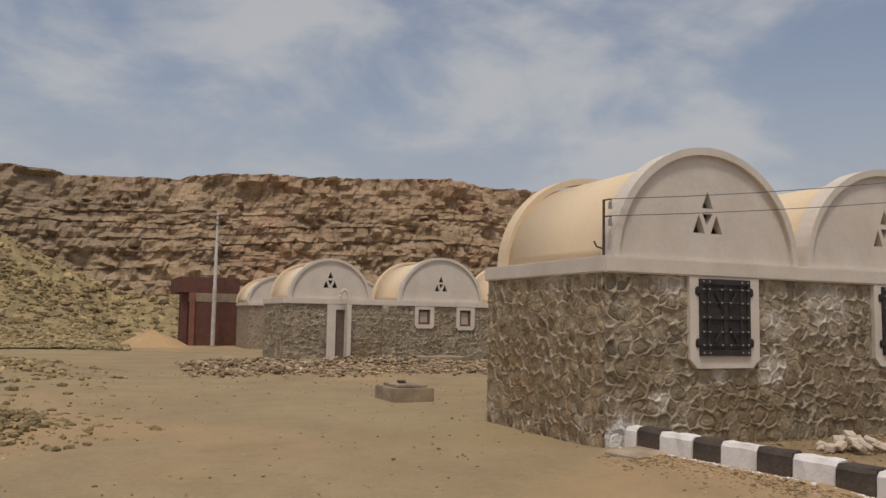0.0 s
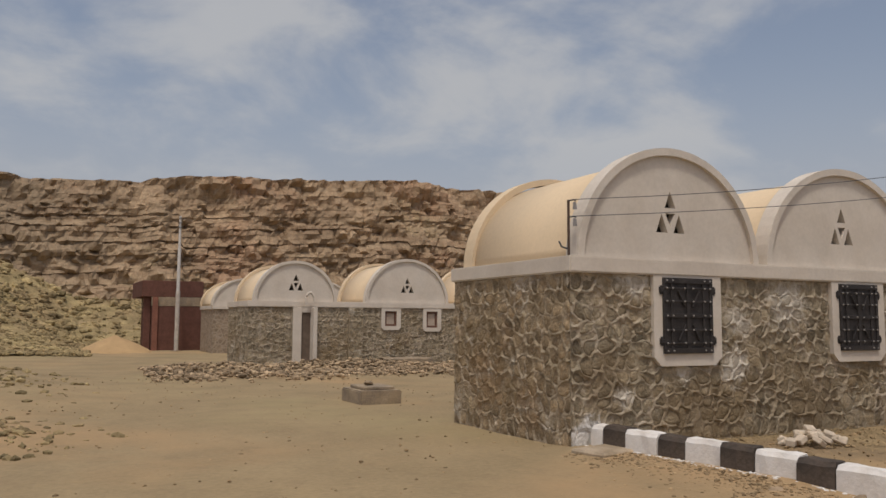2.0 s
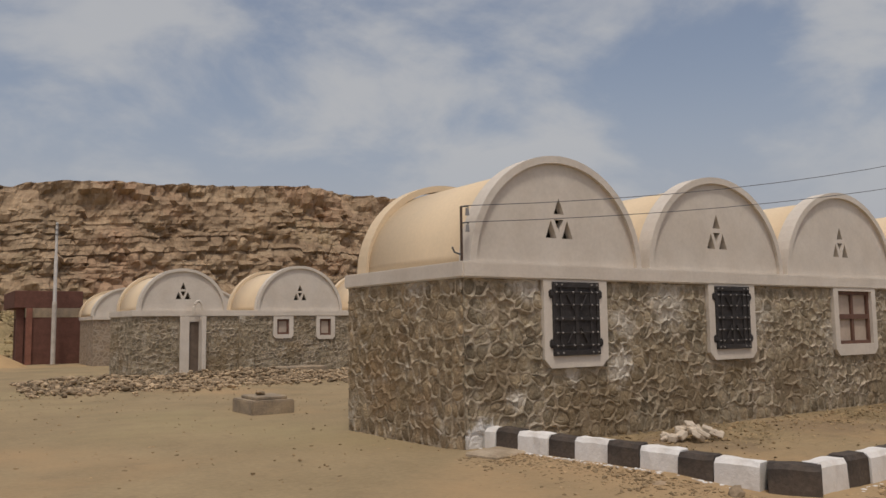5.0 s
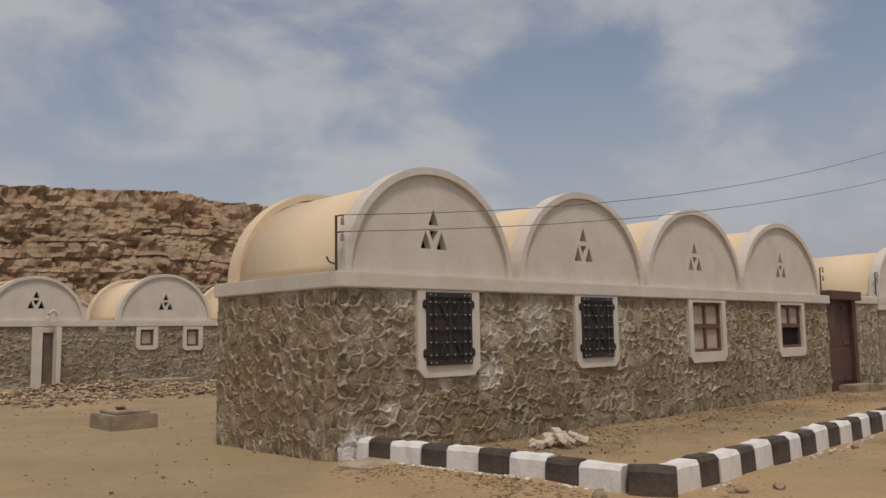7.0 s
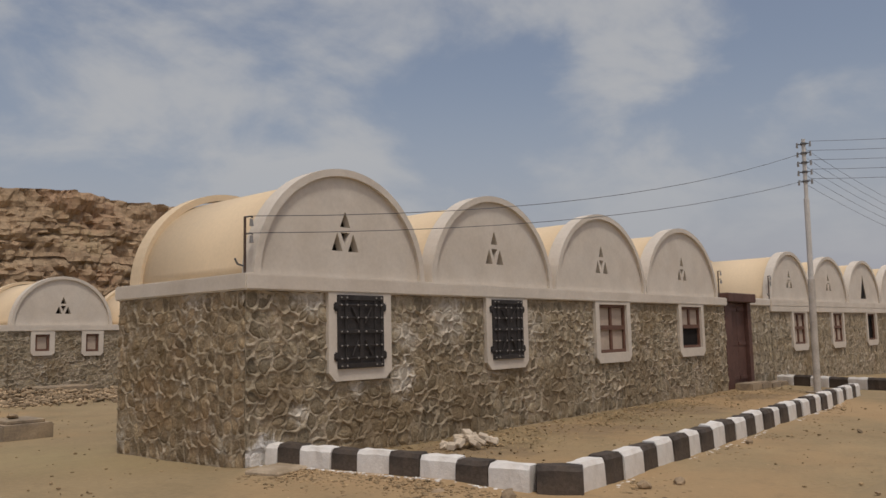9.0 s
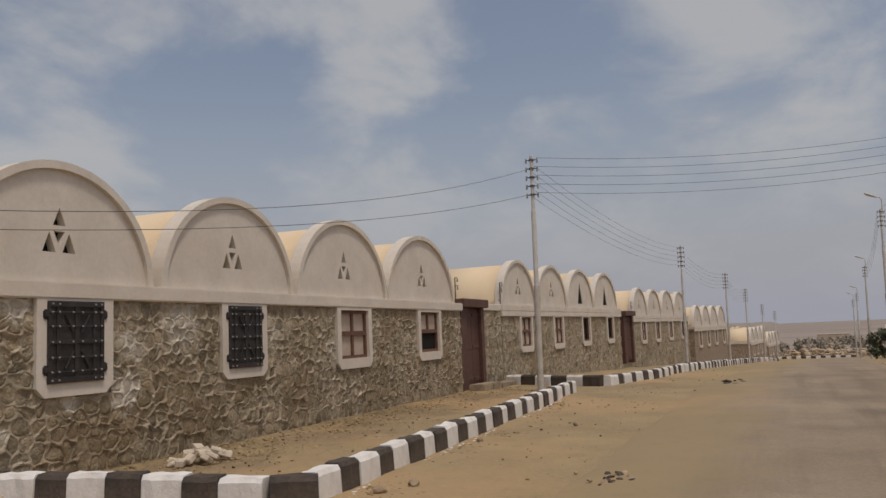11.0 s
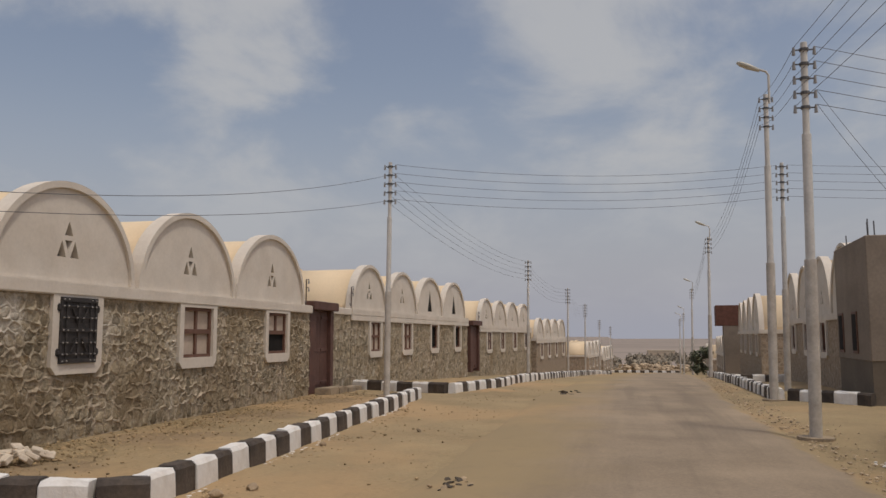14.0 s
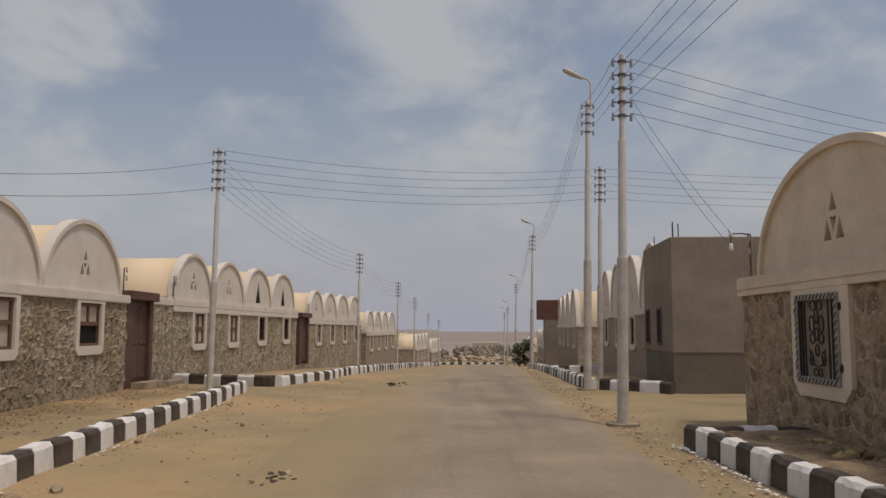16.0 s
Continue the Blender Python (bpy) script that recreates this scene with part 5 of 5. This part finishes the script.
# ---- loose things ----


def rock_mesh(bm, c, r, rnd, flat=0.7, subdiv=1):
    res = bmesh.ops.create_icosphere(bm, subdivisions=subdiv, radius=1)
    k = rnd.random() * 50
    m = pose(c[0], c[1], c[2], rnd.uniform(-25, 25), rnd.uniform(-25, 25), rnd.uniform(0, 360))
    sx, sy, sz = r * rnd.uniform(0.7, 1.3), r * rnd.uniform(0.6, 1.1), r * flat * rnd.uniform(0.7, 1.2)
    for v in res["verts"]:
        d = 1 + 0.45 * noise.noise(v.co * 1.3 + Vector((k, 0, 0)))
        v.co = m @ Vector((v.co.x * sx * d, v.co.y * sy * d, v.co.z * sz * d))


def rock_field(name, label, n, place, seed, rmin, rmax, mat, flat=0.65):
    """Many loose stones as one mesh. place(rnd) gives x, y, and a height over the ground."""
    rnd = random.Random(seed)
    bm = bmesh.new()
    bmesh.ops.create_icosphere(bm, subdivisions=1, radius=1)
    base = np.array([v.co[:] for v in bm.verts])
    tris = [[v.index for v in f.verts] for f in bm.faces]
    bm.free()
    verts, faces = [], []
    for _ in range(n):
        x, y, dz = place(rnd)
        r = rmin + (rmax - rmin) * rnd.random() ** 3
        sh = np.random.RandomState(rnd.randrange(10 ** 6)).uniform(0.72, 1.2, (len(base), 1))
        p = base * sh * np.array([r * rnd.uniform(0.8, 1.4), r * rnd.uniform(0.7, 1.1), r * flat * rnd.uniform(0.7, 1.2)])
        a = rnd.uniform(0, 6.28)
        c, s = math.cos(a), math.sin(a)
        z = ground_z(x, y) + bank_z(x, y) + dz + r * 0.2
        o = len(verts)
        verts += [(x + c * q[0] - s * q[1], y + s * q[0] + c * q[1], z + q[2]) for q in p]
        faces += [tuple(o + k for k in f) for f in tris]
    me = bpy.data.meshes.new(name)
    me.from_pydata(verts, [], faces)
    me.materials.append(mat)
    return tagged(new(name, me), label, "rubble", kind="stuff")


PALE_RUBBLE = material("pale_rubble", (0.42, 0.33, 0.23), 0.95, 0.2, 2, 12, 0.4, random_amount=0.25)
MIXED_RUBBLE = material("mixed_rubble", (0.31, 0.232, 0.148), 0.95, 0.3, 2, 12, 0.5, random_amount=0.5, relief=0.02)
CLOD = material("dry_clod", (0.31, 0.225, 0.13), 0.95, 0.3, 4, 20, 0.3, random_amount=0.4)
rock_field("rubble", "brown stone rubble heaped before the far house", 7000, lambda q: (q.uniform(-3.5, 10.5), q.gauss(17.0, 1.3), abs(q.gauss(0, 0.04))), 1, 0.012, 0.13, MIXED_RUBBLE, 0.6)
rock_field("rubble", "grey-brown rubble heap on the open ground", 2600, lambda q: (q.gauss(-8.3, 0.95), q.gauss(4.0, 0.95), -0.01), 2, 0.015, 0.10, SCREE)
rock_field("rubble", "loose stones over the scree slope", 16000, lambda q: (q.uniform(-22, -4.2), q.uniform(31, 52), 0.05), 3, 0.02, 0.20, SCREE)
rock_field("rubble", "boulders and stones along the cliff foot", 5000, lambda q: (q.uniform(-24, 26), q.uniform(42, 57), 0.05), 33, 0.05, 0.45, SCREE)
rock_field("rubble", "rubble bank beside the open ground", 3200, lambda q: (q.gauss(-10.0, 1.6), q.gauss(14, 3.0), -0.01), 4, 0.02, 0.15, SCREE)
rock_field("gravel", "scattered small stones on the sand", 3200, lambda q: (q.uniform(-8.5, 10), q.uniform(-4, 16), 0), 5, 0.004, 0.032, CLOD)
rock_field("gravel", "loose gravel and clods beside the kerb", 2200, lambda q: (lambda f: (0.42 + 0.55 * f - 0.22 - abs(q.gauss(0, 0.5)), -0.4 - 4.4 * f, -0.005))(q.random()), 35, 0.006, 0.032, CLOD, 0.6)
rock_field("gravel", "loose gravel before the long kerb", 700, lambda q: (lambda f: (1.4 + 14.2 * f, -4.5 + 0.8 * f - abs(q.gauss(0, 0.45)), -0.005))(q.random() ** 1.5), 36, 0.006, 0.035, CLOD, 0.6)
rock_field("gravel", "gravel along the crumbling road edge", 2200, lambda q: (lambda x: (x, street_y(x, -12.0) + q.gauss(0, 0.22), 0.0))(q.uniform(-2, 40)), 37, 0.006, 0.04, PALE_RUBBLE, 0.5)
rock_field("gravel", "small stones along the roadside", 700, lambda q: (q.uniform(-2, 34), q.gauss(-5.5, 0.7) - 0.1, 0), 6, 0.004, 0.028, CLOD)
rock_field("gravel", "stones and dry litter along the house foot", 1300, lambda q: (q.uniform(1, 19), -abs(q.gauss(0.1, 1.1)) - 0.1, 0), 7, 0.006, 0.045, CLOD)
rock_field("gravel", "stones along the far roadside", 700, lambda q: (q.uniform(-2, 30), q.gauss(-12.3, 0.35), 0), 8, 0.005, 0.035, PALE_RUBBLE)
rock_field("crumbs", "white paint crumbs along the kerb foot", 700, lambda q: ((lambda f: (0.40 + 0.58 * f - 0.19 - abs(q.gauss(0, 0.05)), -0.05 - 3.8 * f, -0.01) if q.random() < 0.35 else (1.3 + 14.2 * f, -4.42 + 0.80 * f - abs(q.gauss(0, 0.05)), -0.01))(q.random())), 31, 0.008, 0.035, KERB_W, 0.4)
rock_field("crumbs", "white paint crumbs along the far kerb foot", 300, lambda q: (q.uniform(-3, 6), -12.48 + abs(q.gauss(0, 0.08)), 0.0), 32, 0.01, 0.04, KERB_W, 0.4)
rock_field("rubble", "pale rubble heap beyond the road's end", 420, lambda q: (q.gauss(131, 3), q.gauss(-14.5, 4), abs(q.gauss(0, 0.5))), 9, 0.12, 0.7, PALE_RUBBLE)
rock_field("rubble", "dark stones at the shaded house foot", 160, lambda q: (q.uniform(-2, 5.5), -13.5 - abs(q.gauss(0.1, 0.3)), 0.1), 10, 0.03, 0.14, SCREE)

t = thing("stone_pile", pose(3.45, -1.0, 0), "small pile of pale cut stone blocks", "stone pile")
rnd = random.Random(4)
for k in range(22):
    bm = bmesh.new()
    a, b, c = rnd.uniform(0.05, 0.11), rnd.uniform(0.04, 0.075), rnd.uniform(0.025, 0.05)
    box(bm, -a, a, -b, b, -c, c, 0.012)
    d = rnd.random() ** 0.7 * 0.42
    an = rnd.uniform(0, 6.28)
    part("block", bm, PALE_ROCK, t, m=pose(d * math.cos(an) * 1.2, d * math.sin(an) * 0.8, max(0.04, 0.24 - 0.5 * d) * rnd.uniform(0.5, 1.05) + 0.03, rnd.uniform(-30, 30), rnd.uniform(-30, 30), rnd.uniform(0, 180)))

t = thing("manhole_chamber", pose(-0.5, 6.62, 0.0), "grey concrete manhole chamber with a raised lid", "manhole")
bm = bmesh.new()
box(bm, 0, 0.92, 0, 1.15, -0.2, 0.28, 0.025, 2)
part("chamber", bm, CONCRETE, t)
bm = bmesh.new()
box(bm, 0.14, 0.82, 0.15, 1.0, 0.28, 0.35, 0.015)
part("lid", bm, CONCRETE, t)
rock = bmesh.new()
rock_mesh(rock, (-0.1, 7.2, 0.40), 0.13, random.Random(3), 0.55, 2)
tagged(part("rock", rock, ROCK), "brown rock lying on the manhole lid", "rock")
t = thing("concrete_slab", pose(5.1, 18.6, 0.0), "thin concrete slab by the far house", "slab")
bm = bmesh.new()
box(bm, 0, 1.9, 0, 1.1, -0.1, 0.32, 0.02)
part("slab_body", bm, CONCRETE, t)
SLAB = material("sandy_concrete", (0.33, 0.26, 0.175), 0.95, 0.2, 3, 25, 0.4, tint=(0.40, 0.33, 0.25), tint_scale=2.5, tint_amount=0.7)
t = thing("paving_slab", pose(-0.2, -0.95, 0.0, 0, 0, 12), "flat sandy concrete paving slab at the house corner", "slab")
bm = bmesh.new()
box(bm, 0, 0.95, 0, 0.55, -0.1, 0.115, 0.025)
part("slab_body", bm, SLAB, t)
rnd = random.Random(12)
for x, y, r in ((1.9, -4.75, 0.10), (2.35, -4.95, 0.09), (0.5, -3.9, 0.12), (0.2, -3.2, 0.09), (6.0, -4.4, 0.07), (8.2, -5.4, 0.05), (9.5, 17.2, 0.5), (8.4, 17.4, 0.35)):
    bm = bmesh.new()
    rock_mesh(bm, (x, y, r * 0.35), r, rnd, 0.6, 2)
    tagged(part("rock", bm, ROCK), "loose brown rock lying on the sand", "rock", "loose rocks")
# broken asphalt in the road
t = thing("pothole", pose(2.85, -7.2, 0.0), "broken dark asphalt patch with loose lumps", "pothole")
for k in range(16):
    bm = bmesh.new()
    rock_mesh(bm, (rnd.gauss(0, 0.25), rnd.gauss(0, 0.13), 0.05), rnd.uniform(0.025, 0.065), rnd, 0.35)
    part("lump", bm, ASPHALT_DARK if k % 3 else ROCK, t)
t = thing("pothole", pose(18.4, -7.5, 0.0), "dark worn hollow in the asphalt", "pothole")
for k in range(10):
    bm = bmesh.new()
    rock_mesh(bm, (rnd.gauss(0, 0.7), rnd.gauss(0, 0.25), 0.03), rnd.uniform(0.05, 0.14), rnd, 0.3)
    part("lump", bm, ASPHALT_DARK, t)

t = thing("sand_pile", pose(-2.9, 35.6, 0.0), "heap of orange builder's sand", "sand pile")
bm = bmesh.new()
rings = []
for k in range(9):
    f = k / 8
    rings.append([bm.verts.new(((2.0 - 1.9 * f) * (1 + 0.12 * noise.noise((math.cos(a) * 2, math.sin(a) * 2, f))) * math.cos(a), (1.7 - 1.6 * f) * math.sin(a),
                                0.95 * f ** 0.85 - 0.08 + 0.04 * noise.noise((math.cos(a) * 3, math.sin(a) * 3, f * 4)))) for a in [2 * math.pi * q / 24 for q in range(24)]])
for r0, r1 in zip(rings, rings[1:]):
    for q in range(24):
        bm.faces.new((r0[q], r0[(q + 1) % 24], r1[(q + 1) % 24], r1[q]))
bm.faces.new(rings[-1])
part("mound", bm, material("orange_sand", (0.43, 0.295, 0.155), 0.95, 0.1, 2, 20, 0.3), t, smooth=True)

SOIL = material("dark_dry_soil", (0.21, 0.155, 0.10), 0.95, 0.3, 3, 16, 0.8, tint=(0.30, 0.225, 0.14), tint_scale=1.5, tint_amount=0.6, relief=0.04)


def soil_bed(x0, x1, y0, y1, z):
    xs, ys = np.arange(x0, x1 + 0.01, 0.15), np.linspace(y0, y1, 13)
    verts = [(x, y, z + 0.05 * noise.noise((x * 1.3, y * 1.3, 4)) + 0.04 * noise.noise((x * 4, y * 4, 6))) for y in ys for x in xs]
    n = len(xs)
    faces = [(j * n + i, j * n + i + 1, (j + 1) * n + i + 1, (j + 1) * n + i) for j in range(len(ys) - 1) for i in range(n - 1)]
    me = bpy.data.meshes.new("soil_bed")
    me.from_pydata(verts, [], faces)
    me.materials.append(SOIL)
    tagged(new("soil_bed", me), "dark dry soil filling between kerb and wall", "soil", kind="structure")


soil_bed(-8.0, 5.72, -14.4, -12.72, 0.23)


def dry_litter():
    """Straw and dry twigs blown along the foot of the house."""
    rnd = random.Random(77)
    verts, faces = [], []
    for _ in range(11000):
        x, y = rnd.uniform(1.2, 17.5), -0.06 - abs(rnd.gauss(0, 1.1))
        if noise.noise((x * 0.9, y * 0.9, 17)) < rnd.uniform(-0.5, 0.35) or y < -3.6:
            continue
        a, ln, w = rnd.uniform(0, 6.28), rnd.uniform(0.03, 0.12), rnd.uniform(0.003, 0.008)
        d, up = Vector((math.cos(a), math.sin(a), 0)), rnd.uniform(0.0, 0.022)
        n = Vector((-d.y, d.x, 0)) * w
        p = Vector((x, y, 0.012 + 0.02 * rnd.random()))
        q = p + d * ln + Vector((0, 0, up))
        o = len(verts)
        verts += [p - n, p + n, q + n, q - n]
        faces.append((o, o + 1, o + 2, o + 3))
    me = bpy.data.meshes.new("dry_litter")
    me.from_pydata(verts, [], faces)
    me.materials.append(material("straw", (0.30, 0.22, 0.115), 0.9, 0.3, 3, 20, 0.0, random_amount=0.5))
    tagged(new("dry_litter", me), "brown straw and twigs along the wall foot", "litter", kind="stuff")


dry_litter()

# ---- plants and the plain ----


def foliage(name, label, clumps, seed, leaf=0.12, per=160, trunk=True, kind=""):
    """Clumps of small leaf blades round (x, y, z, radius)."""
    rnd = random.Random(seed)
    x0, y0 = clumps[0][0], clumps[0][1]
    t = thing(name, pose(x0, y0, ground_z(x0, y0)), label, "tree" if trunk else "shrubs", kind=kind) if trunk else None
    if trunk:
        bm = bmesh.new()
        tube(bm, [(0, 0, -0.2), (0.05, 0.02, 0.7), (0.0, 0.05, 1.5)], 0.09, 7, 0.05)
        for c in clumps:
            tube(bm, [(0.03, 0.02, 0.7), (c[0] - x0, c[1] - y0, c[2])], 0.045, 5, 0.015)
        part("trunk", bm, BARK, t)
    verts, faces = [], []
    for cx, cy, cz, r in clumps:
        gz = ground_z(cx, cy) if not trunk else 0
        for _ in range(per):
            d = Vector((rnd.gauss(0, 1), rnd.gauss(0, 1), rnd.gauss(0, 0.8))).normalized() * r * rnd.random() ** 0.4
            c = Vector((cx - (x0 if trunk else 0), cy - (y0 if trunk else 0), cz + gz)) + d
            u = Vector((rnd.gauss(0, 1), rnd.gauss(0, 1), rnd.gauss(0, 1))).normalized() * leaf * rnd.uniform(0.6, 1.4)
            w = u.orthogonal() * 0.5
            o = len(verts)
            verts += [c - u, c + w, c + u, c - w]
            faces.append((o, o + 1, o + 2, o + 3))
    me = bpy.data.meshes.new("crown")
    me.from_pydata(verts, [], faces)
    me.materials.append(LEAF if trunk else SHRUB)
    ob = new("crown" if trunk else name, me)
    if trunk:
        ob.parent = t
    else:
        tagged(ob, label, "shrubs", kind="stuff")


rnd = random.Random(21)
foliage("tree", "small dusty green tree beside the road", [(70 + rnd.uniform(-0.7, 0.7), -15.8 + rnd.uniform(-0.7, 0.7), rnd.uniform(0.5, 2.1), rnd.uniform(0.3, 0.55)) for _ in range(12)], 1, 0.11, 170)
foliage("shrubs", "dark dry shrubs on the plain beyond the road", [(rnd.uniform(140, 260), rnd.uniform(-60, 30), rnd.uniform(0.1, 1.1), rnd.uniform(0.6, 1.7)) for _ in range(230)], 2, 0.40, 60, trunk=False)

# low houses far out on the plain
FAR_WALL = material("far_beige_wall", (0.50, 0.41, 0.31), 0.9, 0.1, 0.5, 6, 0.0)

# pane colour kept near the wall's, so these windows stay faint
FAR_PANE = material("pale_far_window", (0.24, 0.20, 0.16), 0.9, 0.1, 0.5, 6, 0.0)


def plain_house(x, y, width, height, n):
    z = ground_z(x, y)
    t = thing("plain_house", pose(x, y, z), "low beige flat-roofed house far out on the plain", "house", "far houses")
    bm = bmesh.new()
    box(bm, 0, 7, -width / 2, width / 2, -1.0, height, 0.05)
    part("wall", bm, FAR_WALL, t)
    bm = bmesh.new()
    box(bm, -0.06, 7.06, -width / 2 - 0.06, width / 2 + 0.06, height, height + 0.2, 0.03)
    part("parapet", bm, FAR_WALL, t)
    for k in range(n):
        bm = bmesh.new()
        c = -width / 2 + width * (k + 0.5) / n
        box(bm, -0.05, 0.05, c - 0.35, c + 0.35, height * 0.45, height * 0.75)
        part("window", bm, FAR_PANE, t)


plain_house(245, -20.5, 8.0, 2.6, 4)
plain_house(225, -36.0, 4.0, 2.8, 2)

# ---- rubble facing of the nearer walls ----
rubble_facing(W1, FRONT, 16.35, BAND_Z, wide(HOLES1), 11, 0.225, (0, 6.0), mats=(STONE_SPLASHED, MORTAR_SPLASHED), step=0.0135, fine=10.5)
rubble_facing(W1, SIDE, 3.4, BAND_Z, [], 12, 0.22, (0, 3.4), rib=0.85, mats=(STONE_WARM, MORTAR_WARM), step=0.0135)
rubble_facing(W3, FRONT, 14.0, BAND_Z, [(2.28, 4.02, 0.76, BAND_Z)], 13, 0.31, (0, 7.0), rib=0.85, mats=(STONE_BROWN, MORTAR_BROWN), step=0.018, fine=7.0)
rubble_facing(W2, FRONT @ Matrix.Translation((0, -0.6, 0)), 16.35, BAND_Z + 0.6, [(a, b, c + 0.6, d + 0.6) for a, b, c, d in wide(HOLES2)], 14, 0.3, step=0.035)
rubble_facing(W2, SIDE @ Matrix.Translation((0, -0.6, 0)), 3.4, BAND_Z + 0.6, [], 15, 0.3, step=0.035)
rubble_facing(YW, FRONT, 1.85, 2.45, [], 16, 0.3, step=0.03)
rubble_facing(W4, FRONT, 12.65, BAND_Z, [(1.55, 2.5, 0, BAND_Z)] + wide(HOLES4[1:]), 17, 0.2, step=0.025)
rubble_facing(W4, SIDE, 3.4, BAND_Z, [], 18, 0.2, step=0.025)
rubble_facing(PIER, FRONT @ Matrix.Translation((3.8, 0, 0.142)), 0.57, BAND_Z, [], 19, 0.22, step=0.03)
rubble_facing(W5, FRONT @ Matrix.Translation((0, -0.9, 0)), 16.35, BAND_Z + 0.9, [(a, b, c + 0.9, d + 0.9) for a, b, c, d in wide(HOLES5)], 20, 0.32, step=0.05)
